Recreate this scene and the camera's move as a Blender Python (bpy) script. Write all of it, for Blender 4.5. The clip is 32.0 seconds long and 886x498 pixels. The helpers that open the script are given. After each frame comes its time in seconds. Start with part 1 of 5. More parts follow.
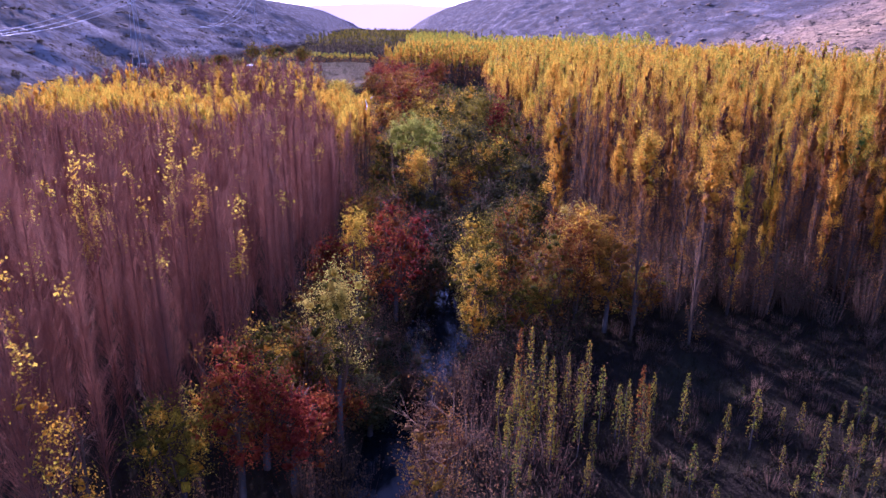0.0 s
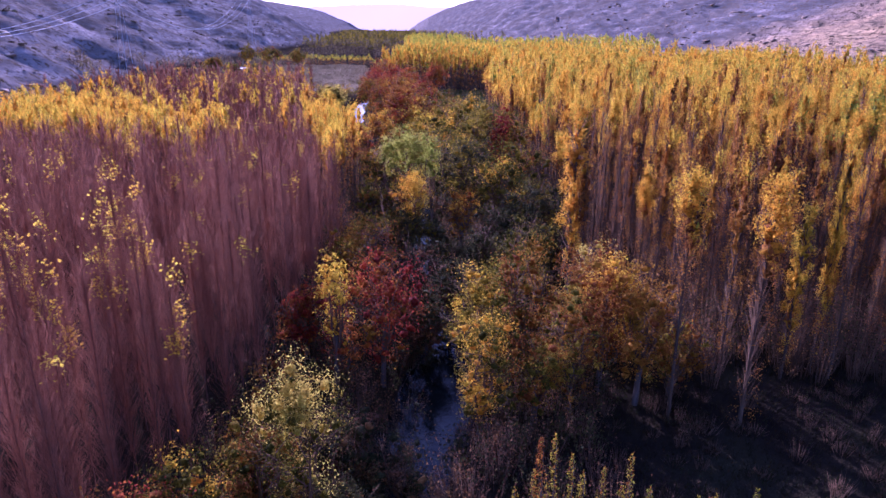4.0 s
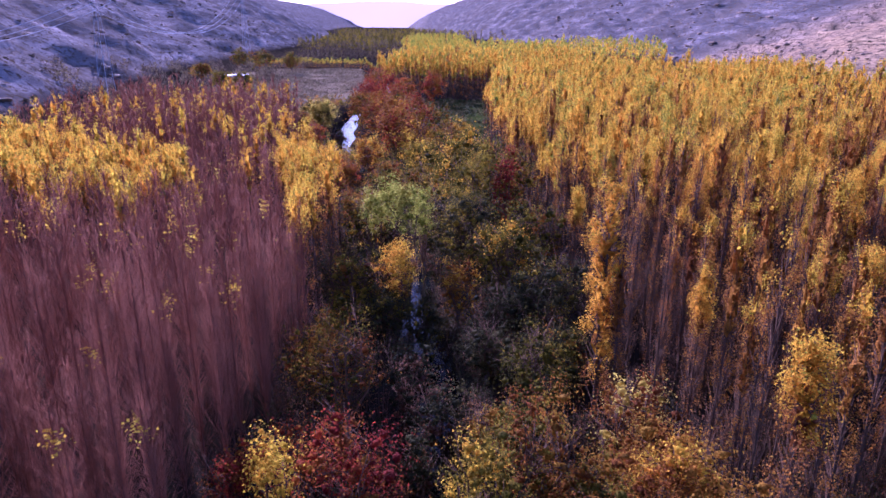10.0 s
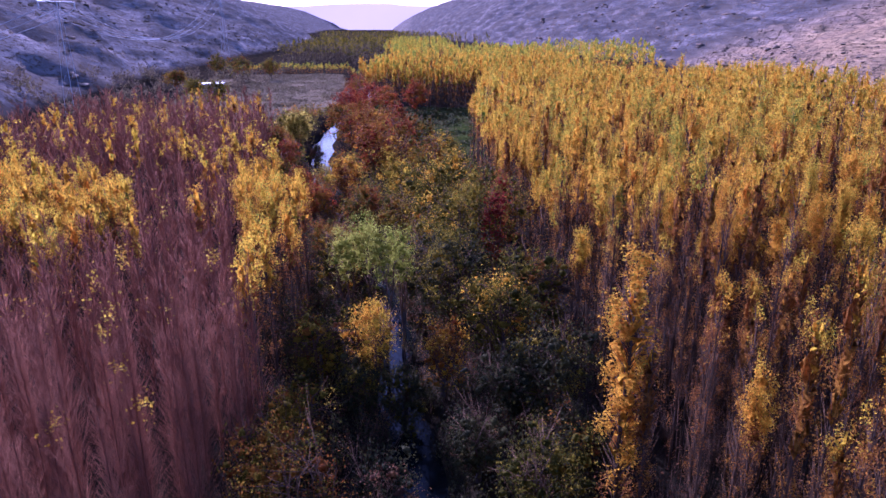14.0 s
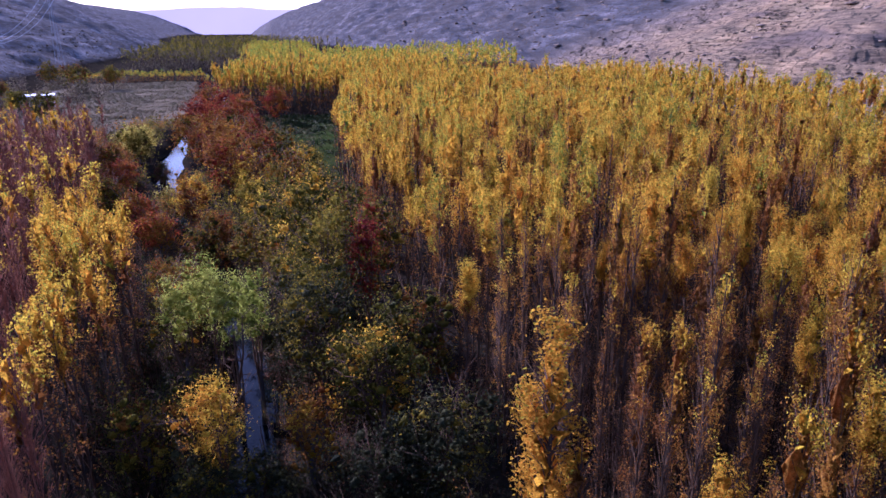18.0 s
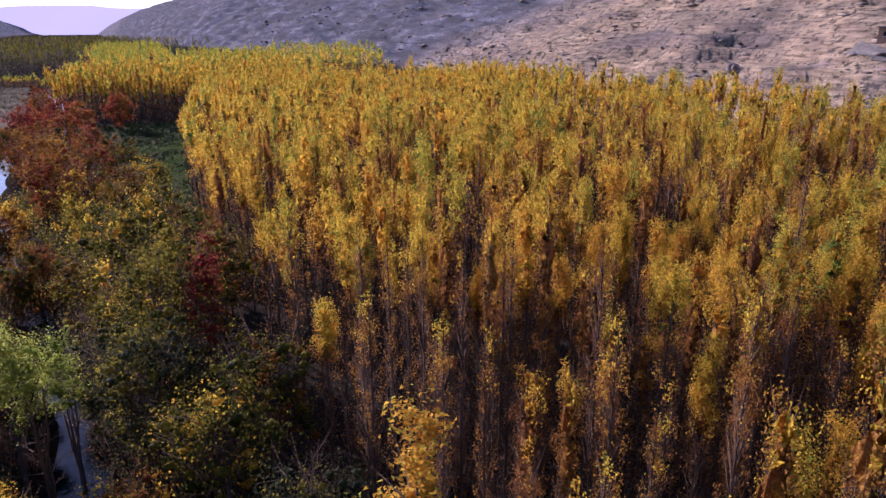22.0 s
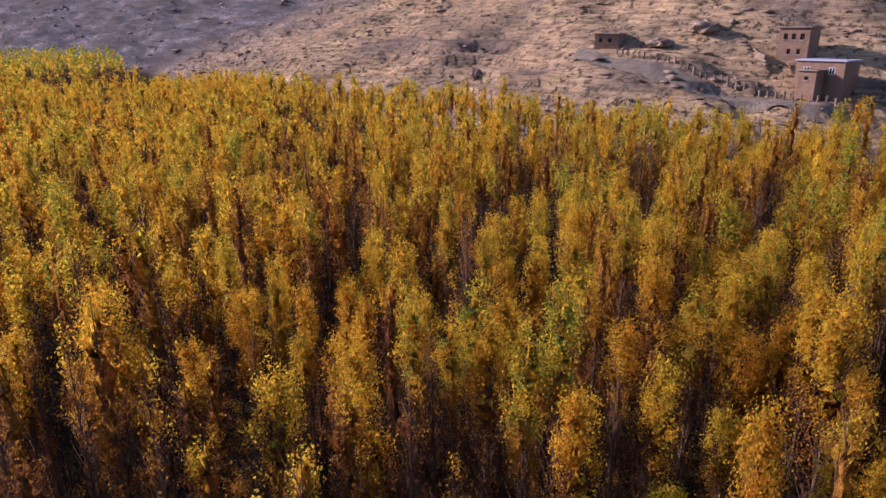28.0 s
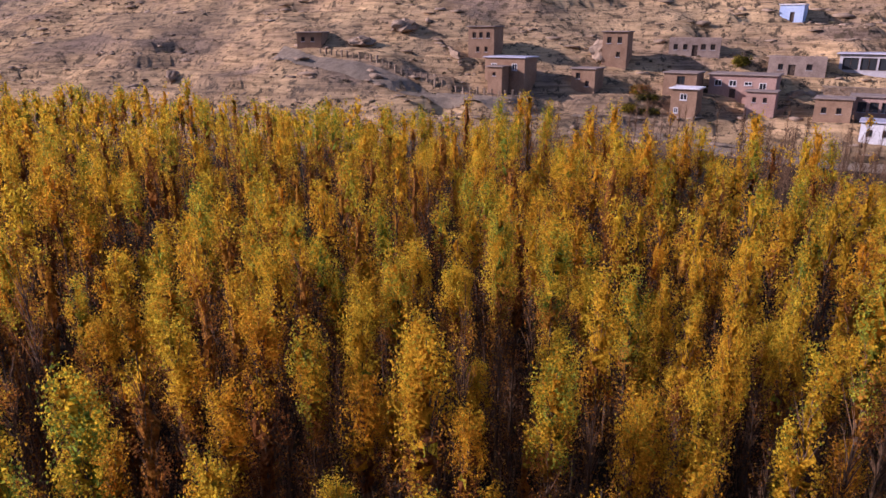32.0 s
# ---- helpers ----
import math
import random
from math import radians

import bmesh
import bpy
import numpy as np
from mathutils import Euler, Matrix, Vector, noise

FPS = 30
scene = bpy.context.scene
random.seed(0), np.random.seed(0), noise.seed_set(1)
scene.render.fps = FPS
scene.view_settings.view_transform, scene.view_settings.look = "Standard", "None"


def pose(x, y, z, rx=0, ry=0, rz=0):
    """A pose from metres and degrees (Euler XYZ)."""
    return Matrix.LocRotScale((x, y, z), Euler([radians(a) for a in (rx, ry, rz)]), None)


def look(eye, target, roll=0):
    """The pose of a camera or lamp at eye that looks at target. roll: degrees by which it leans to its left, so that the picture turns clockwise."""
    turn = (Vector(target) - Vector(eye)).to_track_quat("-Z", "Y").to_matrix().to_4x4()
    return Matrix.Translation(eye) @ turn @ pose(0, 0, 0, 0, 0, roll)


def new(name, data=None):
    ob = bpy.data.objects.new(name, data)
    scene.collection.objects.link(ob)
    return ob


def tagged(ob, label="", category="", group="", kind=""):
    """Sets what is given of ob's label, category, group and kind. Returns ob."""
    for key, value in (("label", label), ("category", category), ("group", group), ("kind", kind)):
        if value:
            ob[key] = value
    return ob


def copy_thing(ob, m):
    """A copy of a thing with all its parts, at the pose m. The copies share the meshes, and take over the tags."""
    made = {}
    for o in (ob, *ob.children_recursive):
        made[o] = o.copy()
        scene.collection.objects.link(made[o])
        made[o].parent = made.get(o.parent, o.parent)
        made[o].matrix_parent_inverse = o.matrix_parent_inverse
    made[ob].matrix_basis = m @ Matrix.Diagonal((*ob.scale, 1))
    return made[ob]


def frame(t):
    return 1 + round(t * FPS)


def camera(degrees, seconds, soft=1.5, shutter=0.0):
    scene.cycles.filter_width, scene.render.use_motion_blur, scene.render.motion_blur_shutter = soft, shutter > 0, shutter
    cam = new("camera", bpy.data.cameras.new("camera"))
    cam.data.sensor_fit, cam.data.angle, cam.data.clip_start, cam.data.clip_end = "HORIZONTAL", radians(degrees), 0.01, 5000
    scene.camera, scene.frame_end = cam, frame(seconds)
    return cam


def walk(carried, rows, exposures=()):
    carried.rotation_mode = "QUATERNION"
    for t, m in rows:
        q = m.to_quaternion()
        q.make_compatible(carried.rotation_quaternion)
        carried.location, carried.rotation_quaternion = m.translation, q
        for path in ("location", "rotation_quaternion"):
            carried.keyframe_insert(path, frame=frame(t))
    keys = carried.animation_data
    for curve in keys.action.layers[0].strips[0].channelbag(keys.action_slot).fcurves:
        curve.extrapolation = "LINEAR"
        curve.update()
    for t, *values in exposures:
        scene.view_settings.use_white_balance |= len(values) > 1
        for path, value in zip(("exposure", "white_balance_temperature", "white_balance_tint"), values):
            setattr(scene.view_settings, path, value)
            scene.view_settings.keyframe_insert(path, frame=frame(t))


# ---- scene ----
cam = camera(66.82, 32.0)
# seconds, place, tilt, lean, turn
PATH = [
    (0, 0.01, 0.02, 18.52, 71.68, 0.46, -0.06),
    (0.5, 0.05, 0.99, 18.55, 71.64, 0.58, -0.08),
    (1, 0.06, 2.00, 18.58, 71.62, 0.66, -0.12),
    (1.5, -0.00, 2.98, 18.60, 71.62, 0.71, -0.18),
    (2, -0.01, 3.90, 18.62, 71.64, 0.69, -0.16),
    (2.5, 0.00, 4.72, 18.65, 71.65, 0.63, -0.16),
    (3, 0.03, 5.56, 18.72, 71.67, 0.57, -0.15),
    (3.5, 0.10, 6.47, 18.80, 71.69, 0.48, -0.11),
    (4.5, 0.19, 8.35, 18.99, 71.77, 0.32, -0.08),
    (5.5, 0.26, 10.29, 19.24, 71.80, 0.27, -0.10),
    (6, 0.31, 11.29, 19.39, 71.75, 0.29, -0.13),
    (6.5, 0.37, 12.27, 19.55, 71.73, 0.31, -0.16),
    (7, 0.45, 13.20, 19.70, 71.70, 0.35, -0.14),
    (7.5, 0.51, 14.11, 19.95, 71.64, 0.39, -0.15),
    (8, 0.54, 14.93, 20.22, 71.62, 0.39, -0.14),
    (8.5, 0.56, 15.75, 20.47, 71.57, 0.40, -0.12),
    (9, 0.60, 16.66, 20.75, 71.55, 0.37, -0.11),
    (9.5, 0.60, 17.61, 21.06, 71.48, 0.34, -0.10),
    (10, 0.60, 18.51, 21.32, 71.47, 0.31, -0.09),
    (10.5, 0.60, 19.40, 21.59, 71.48, 0.28, -0.07),
    (11, 0.55, 20.33, 21.87, 71.45, 0.25, -0.11),
    (11.5, 0.54, 21.23, 22.15, 71.48, 0.18, -0.12),
    (12, 0.58, 21.94, 22.33, 71.53, 0.10, -0.07),
    (12.5, 0.65, 22.85, 22.40, 71.53, 0.07, -0.06),
    (13, 0.72, 23.86, 22.34, 71.57, 0.02, -0.06),
    (13.5, 0.79, 25.02, 22.26, 71.57, -0.00, -0.23),
    (14, 0.93, 26.12, 22.14, 71.60, -0.04, -1.27),
    (14.5, 1.05, 27.07, 22.01, 71.67, -0.11, -2.72),
    (15.5, 1.37, 28.92, 21.84, 71.74, -0.23, -5.48),
    (16.5, 1.71, 30.76, 21.76, 71.78, -0.35, -8.16),
    (17, 1.84, 31.71, 21.74, 71.79, -0.41, -9.53),
    (17.5, 1.98, 32.59, 21.74, 71.80, -0.46, -10.88),
    (18, 2.13, 33.44, 21.77, 71.81, -0.48, -12.22),
    (18.5, 2.28, 34.20, 21.80, 71.78, -0.47, -13.60),
    (19, 2.44, 34.88, 21.80, 71.79, -0.48, -14.98),
    (19.5, 2.66, 35.48, 21.82, 71.80, -0.50, -16.32),
    (20, 2.94, 36.05, 21.85, 71.77, -0.49, -17.66),
    (20.5, 3.23, 36.55, 21.85, 71.75, -0.53, -19.00),
    (21, 3.56, 36.98, 21.85, 71.72, -0.52, -20.37),
    (21.5, 3.94, 37.34, 21.84, 71.72, -0.51, -21.68),
    (22, 4.39, 37.66, 21.84, 71.73, -0.45, -23.04),
    (22.5, 4.93, 37.94, 21.89, 71.74, -0.42, -24.43),
    (23, 5.51, 38.16, 22.00, 71.72, -0.40, -25.75),
    (23.5, 6.18, 38.35, 22.11, 71.69, -0.40, -27.07),
    (24, 6.89, 38.57, 22.24, 71.69, -0.41, -28.43),
    (24.5, 7.64, 38.77, 22.33, 71.67, -0.41, -29.76),
    (25.5, 9.21, 39.04, 22.48, 71.71, -0.39, -32.43),
    (26.5, 10.86, 39.21, 22.61, 71.75, -0.38, -35.12),
    (27, 11.70, 39.28, 22.67, 71.75, -0.34, -36.49),
    (27.5, 12.54, 39.36, 22.72, 71.73, -0.34, -38.33),
    (28, 13.41, 39.43, 22.73, 71.73, -0.36, -41.03),
    (28.5, 14.32, 39.44, 22.72, 71.72, -0.32, -43.74),
    (29, 15.22, 39.40, 22.72, 71.72, -0.29, -46.47),
    (29.5, 16.04, 39.31, 22.71, 71.72, -0.27, -49.08),
    (30, 16.92, 39.20, 22.68, 71.72, -0.24, -51.83),
    (30.5, 17.79, 39.04, 22.68, 71.69, -0.21, -54.60),
    (31, 18.61, 38.75, 22.70, 71.64, -0.19, -57.31),
    (31.5, 19.51, 38.47, 22.64, 71.61, -0.16, -60.04),
    (32, 20.33, 38.18, 22.53, 71.59, -0.12, -62.81),
]
# seconds, stops, white balance
EXPOSURES = [
    (0.0, 1.08, 4550, 69), (12.5, 0.96, 4450, 70), (15.0, 0.7, 4380, 58), (17.5, 0.6, 4350, 49), (24.0, 0.53, 4850, 42), (32.0, 0.42, 5450, 42),
]
walk(cam, [(t, pose(x, y, z, tilt, 0, turn) @ pose(0, 0, 0, 0, 0, lean)) for t, x, y, z, tilt, lean, turn in PATH], EXPOSURES)

# ---- land form ----
RIGHT_Y = (-300, 40, 60, 88, 121, 148, 220, 300, 350, 500, 900, 1500, 3000)
RIGHT_X = (150, 126, 121, 102, 86, 88, 82, 100, 112, 94, 30, -40, -150)
LEFT_Y = (-300, 80, 310, 900, 1500, 3000)
LEFT_X = (-60, -72, -100, -130, -250, -420)
RIVER_Y = (-60, 10, 24, 36, 45, 53, 62, 71, 80, 90, 105, 125, 145, 165, 190, 240, 400, 700)
RIVER_X = (-8, -5, -2.6, -0.2, 0.3, 0.6, -1.2, -1.4, -2.8, -5.5, -10, -14.5, -18, -20, -20, -16, -40, -70)


def lattice(ix, iy):
    v = np.sin(ix * 127.1 + iy * 311.7) * 43758.5453
    return v - np.floor(v)


def value_noise(x, y):
    ix, iy = np.floor(x), np.floor(y)
    fx, fy = x - ix, y - iy
    fx, fy = fx * fx * (3 - 2 * fx), fy * fy * (3 - 2 * fy)
    a = lattice(ix, iy) * (1 - fx) + lattice(ix + 1, iy) * fx
    b = lattice(ix, iy + 1) * (1 - fx) + lattice(ix + 1, iy + 1) * fx
    return a * (1 - fy) + b * fy - 0.5


def fractal(x, y, octaves=4):
    total, size = 0, 1.0
    for n in range(octaves):
        total = total + size * value_noise(x * 2**n + 17 * n, y * 2**n - 31 * n)
        size *= 0.5
    return total


def river_x(y):
    return np.interp(y, RIVER_Y, RIVER_X) + 0.5 * np.sin(y * 0.35)


def ground(x, y):
    """Height of the land: a flat valley floor with a river bed, between two slopes with ledges."""
    x, y = np.asarray(x, float), np.asarray(y, float)
    right, left = x - np.interp(y, RIGHT_Y, RIGHT_X), np.interp(y, LEFT_Y, LEFT_X) - x
    z = 1.5 + 1.7 * np.clip((x - 10) / 70, 0, 1) + 0.25 * fractal(x / 7, y / 7, 3)
    r, l = np.maximum(right, 0), np.maximum(left, 0)
    spur = 1 + 0.35 * np.sin(y / 95.0 + 1.0) + 0.25 * np.sin(y / 37.0)
    z = z + 150 * (1 - np.exp(-r * 0.40 * np.interp(y, (420, 1000), (1.0, 2.1)) / 150)) + 170 * (1 - np.exp(-l * 0.52 * (0.8 + 0.25 * spur) / 170))
    rough = np.clip(np.maximum(r, l) / 12, 0, 1)
    far = np.clip(np.maximum(r, l) / 120, 0, 1)
    z = z + rough * (np.where(l > 0, 4.2, 2.6) * fractal(x / 15, y / 15, 5) + 1.5 * fractal(x / 5.5, y / 24, 3) + 9 * far * fractal(x / 90, y / 70, 3))
    ledge = 2.8
    step = z / ledge - np.floor(z / ledge)
    z = z + rough * 0.95 * (np.clip((step - 0.6) / 0.2, 0, 1) - step) * np.clip(0.6 + 2 * value_noise(x / 22, y / 22), 0, 1) * ledge * 0.8
    d = np.abs(x - river_x(y))
    half = np.interp(y, (14, 30, 35, 41, 46, 53, 58, 64, 90, 110), (1.3, 0.8, 1.5, 1.5, 0.5, 0.9, 0.4, 0.35, 0.25, 0.8)) + 0.3 * np.sin(y * 0.21)
    bed = np.clip((d - half) / 2.2, 0, 1)
    bed = bed * bed * (3 - 2 * bed)
    return np.where(y < 720, z * bed + (1 - bed) * -0.9, z)

# ---- light: low autumn sun ahead and to the left of the first view, clear sky ----
SUN_AZIMUTH, SUN_HEIGHT = -25.0, 24.0  # degrees from +y towards +x; above the horizon
world = bpy.data.worlds.new("sky")
scene.world = world
world.use_nodes = True
wn = world.node_tree.nodes
sky = wn.new("ShaderNodeTexSky")
sky.sky_type, sky.sun_disc = "NISHITA", False
sky.sun_elevation, sky.sun_rotation = radians(SUN_HEIGHT), radians(SUN_AZIMUTH)
sky.air_density, sky.dust_density, sky.ozone_density = 1.0, 0.7, 1.0
world.node_tree.links.new(sky.outputs[0], wn["Background"].inputs["Color"])
wn["Background"].inputs["Strength"].default_value = 0.095
sun = new("sun", bpy.data.lights.new("sun", "SUN"))
sun.data.energy, sun.data.angle, sun.data.color = 4.9, radians(0.6), (1.0, 0.87, 0.70)
az, el = radians(SUN_AZIMUTH), radians(SUN_HEIGHT)
toward = Vector((math.sin(az) * math.cos(el), math.cos(az) * math.cos(el), math.sin(el)))
sun.matrix_world = look(toward * 100, (0, 0, 0))

# ---- materials ----
def blank(name, rough=0.8, spec=0.3):
    m = bpy.data.materials.new(name)
    m.use_nodes = True
    nt = m.node_tree
    b = nt.nodes["Principled BSDF"]
    b.inputs["Roughness"].default_value = rough
    b.inputs["Specular IOR Level"].default_value = spec
    return m, nt, b


def node(nt, kind, **inputs):
    n = nt.nodes.new(kind)
    for key, value in inputs.items():
        n.inputs[key.replace("_", " ")].default_value = value
    return n


def ramp(nt, source, stops):
    r = nt.nodes.new("ShaderNodeValToRGB")
    e = r.color_ramp.elements
    while len(e) < len(stops):
        e.new(0.5)
    for spot, (at, col) in zip(e, stops):
        spot.position, spot.color = at, (*col, 1)
    nt.links.new(source, r.inputs[0])
    return r.outputs["Color"]


def mixed(nt, factor, a, b, blend="MIX"):
    m = nt.nodes.new("ShaderNodeMix")
    m.data_type, m.blend_type = "RGBA", blend
    for socket, value in ((m.inputs[0], factor), (m.inputs[6], a), (m.inputs[7], b)):
        if isinstance(value, (int, float)):
            socket.default_value = value
        elif isinstance(value, tuple):
            socket.default_value = (*value, 1)
        else:
            nt.links.new(value, socket)
    return m.outputs[2]


def place_noise(nt, scale, detail=4.0, rough=0.6, stretch=None):
    """Noise over the place itself, in metres."""
    g = nt.nodes.new("ShaderNodeNewGeometry")
    out = g.outputs["Position"]
    if stretch:
        mp = nt.nodes.new("ShaderNodeMapping")
        mp.inputs["Scale"].default_value = stretch
        nt.links.new(out, mp.inputs["Vector"])
        out = mp.outputs[0]
    n = node(nt, "ShaderNodeTexNoise", Scale=scale, Detail=detail, Roughness=rough)
    nt.links.new(out, n.inputs["Vector"])
    return n.outputs["Fac"]


def bump(nt, b, height, strength=0.4, distance=0.05):
    n = node(nt, "ShaderNodeBump", Strength=strength, Distance=distance)
    nt.links.new(height, n.inputs["Height"])
    nt.links.new(n.outputs[0], b.inputs["Normal"])


def leaf_material(name, low, mid, high, through_light=0.45):
    """Thin leaves: patches of colour over the wood, each leaf its own shade, light shining through."""
    m, nt, b = blank(name, 0.8, 0.06)
    patch = node(nt, "ShaderNodeMapRange", From_Min=0.22, From_Max=0.78, To_Min=0.02, To_Max=0.98)
    nt.links.new(place_noise(nt, 0.36, 2.0, 0.6, (1, 1, 0.16)), patch.inputs["Value"])
    patch = patch.outputs[0]
    g = nt.nodes.new("ShaderNodeNewGeometry")
    add = nt.nodes.new("ShaderNodeMath")
    add.operation = "MULTIPLY_ADD"
    nt.links.new(g.outputs["Random Per Island"], add.inputs[0])
    add.inputs[1].default_value = 0.42
    nt.links.new(patch, add.inputs[2])
    sub = nt.nodes.new("ShaderNodeMath")
    sub.operation = "SUBTRACT"
    nt.links.new(add.outputs[0], sub.inputs[0])
    sub.inputs[1].default_value = 0.2
    col = ramp(nt, sub.outputs[0], ((0.30, low), (0.52, mid), (0.76, high)))
    fleck = place_noise(nt, 7.0, 3.0, 0.75)
    col = mixed(nt, 1.0, col, ramp(nt, fleck, ((0.36, (0.55, 0.50, 0.46)), (0.50, (0.98, 0.96, 0.92)), (0.62, (1.2, 1.2, 1.15)))), "MULTIPLY")
    bump(nt, b, fleck, 1.0, 0.25)
    nt.links.new(col, b.inputs["Base Color"])
    t = nt.nodes.new("ShaderNodeBsdfTranslucent")
    nt.links.new(col, t.inputs["Color"])
    mix = nt.nodes.new("ShaderNodeMixShader")
    mix.inputs[0].default_value = through_light
    nt.links.new(b.outputs[0], mix.inputs[1])
    nt.links.new(t.outputs[0], mix.inputs[2])
    nt.links.new(mix.outputs[0], nt.nodes["Material Output"].inputs["Surface"])
    return m


def plain(name, a, b_col, scale, rough=0.85, relief=0.3, depth=0.04, spec=0.06, stretch=None):
    """A surface of two shades in patches, with fine grain."""
    m, nt, b = blank(name, rough, spec)
    big, fine = place_noise(nt, scale, 5.0, stretch=stretch), place_noise(nt, scale * 9, 3.0, 0.7)
    col = ramp(nt, big, ((0.35, a), (0.65, b_col)))
    col = mixed(nt, 0.5, col, ramp(nt, fine, ((0.3, (0.45, 0.45, 0.45)), (0.7, (1.0, 1.0, 1.0)))), "MULTIPLY")
    nt.links.new(col, b.inputs["Base Color"])
    bump(nt, b, fine, relief, depth)
    return m


LEAF_GOLD = leaf_material("leaf_gold", (0.80, 0.41, 0.018), (0.88, 0.545, 0.02), (0.84, 0.62, 0.03), 0.52)
LEAF_YELLOW = leaf_material("leaf_yellow", (0.80, 0.48, 0.03), (0.86, 0.62, 0.04), (0.84, 0.68, 0.05), 0.5)
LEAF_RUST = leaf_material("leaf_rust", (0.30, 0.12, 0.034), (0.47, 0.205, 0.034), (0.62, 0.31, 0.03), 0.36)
LEAF_LIME = leaf_material("leaf_lime", (0.62, 0.50, 0.03), (0.46, 0.46, 0.035), (0.24, 0.33, 0.04))
LEAF_RED = leaf_material("leaf_red", (0.26, 0.045, 0.03), (0.48, 0.085, 0.03), (0.56, 0.20, 0.03))
LEAF_ORANGE = leaf_material("leaf_orange", (0.26, 0.088, 0.02), (0.40, 0.16, 0.018), (0.47, 0.27, 0.022), 0.38)
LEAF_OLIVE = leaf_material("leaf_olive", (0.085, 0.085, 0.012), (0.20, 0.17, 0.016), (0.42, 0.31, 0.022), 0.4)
# darker copy of the olive leaf, with shade put into its colour
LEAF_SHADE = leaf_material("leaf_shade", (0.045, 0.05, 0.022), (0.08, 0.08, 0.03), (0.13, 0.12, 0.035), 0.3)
LEAF_WILLOW = leaf_material("leaf_willow", (0.32, 0.36, 0.04), (0.46, 0.48, 0.055), (0.58, 0.55, 0.08), 0.58)
LEAF_PALE = leaf_material("leaf_pale", (0.62, 0.48, 0.07), (0.76, 0.60, 0.09), (0.62, 0.56, 0.09), 0.58)
LEAF_BROWN = leaf_material("leaf_brown", (0.19, 0.09, 0.05), (0.28, 0.14, 0.058), (0.38, 0.20, 0.06), 0.26)
LEAF_SAPLING = leaf_material("leaf_sapling", (0.46, 0.34, 0.022), (0.32, 0.30, 0.025), (0.17, 0.21, 0.025), 0.4)
LEAF_AMBER = leaf_material("leaf_amber", (0.82, 0.44, 0.02), (0.86, 0.51, 0.02), (0.86, 0.58, 0.025), 0.5)
# grey-brown leaves; on the far stands the grey stands for haze
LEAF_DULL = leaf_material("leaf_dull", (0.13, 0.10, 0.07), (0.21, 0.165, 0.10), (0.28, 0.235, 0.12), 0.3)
BARK = plain("bark", (0.10, 0.08, 0.06), (0.20, 0.155, 0.12), 3.0, 0.9, 0.5, 0.02, stretch=(1, 1, 0.2))
PALE_BARK = plain("pale_bark", (0.085, 0.054, 0.032), (0.175, 0.12, 0.075), 2.0, 0.85, 0.4, 0.02, stretch=(1, 1, 0.25))
TWIG = plain("twig", (0.29, 0.105, 0.05), (0.43, 0.18, 0.09), 0.4, 0.8, 0.0)
STEM_BARK = plain("stem_bark", (0.16, 0.08, 0.052), (0.27, 0.145, 0.09), 1.2, 0.9, 0.3, 0.02, stretch=(1, 1, 0.25))
TWIG_BROWN = plain("twig_brown", (0.12, 0.07, 0.036), (0.21, 0.122, 0.064), 0.4, 0.8, 0.0)
# dry grass set near black: the clearing's shade lowered into its colour
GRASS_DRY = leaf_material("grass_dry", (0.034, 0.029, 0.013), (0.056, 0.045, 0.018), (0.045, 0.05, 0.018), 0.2)


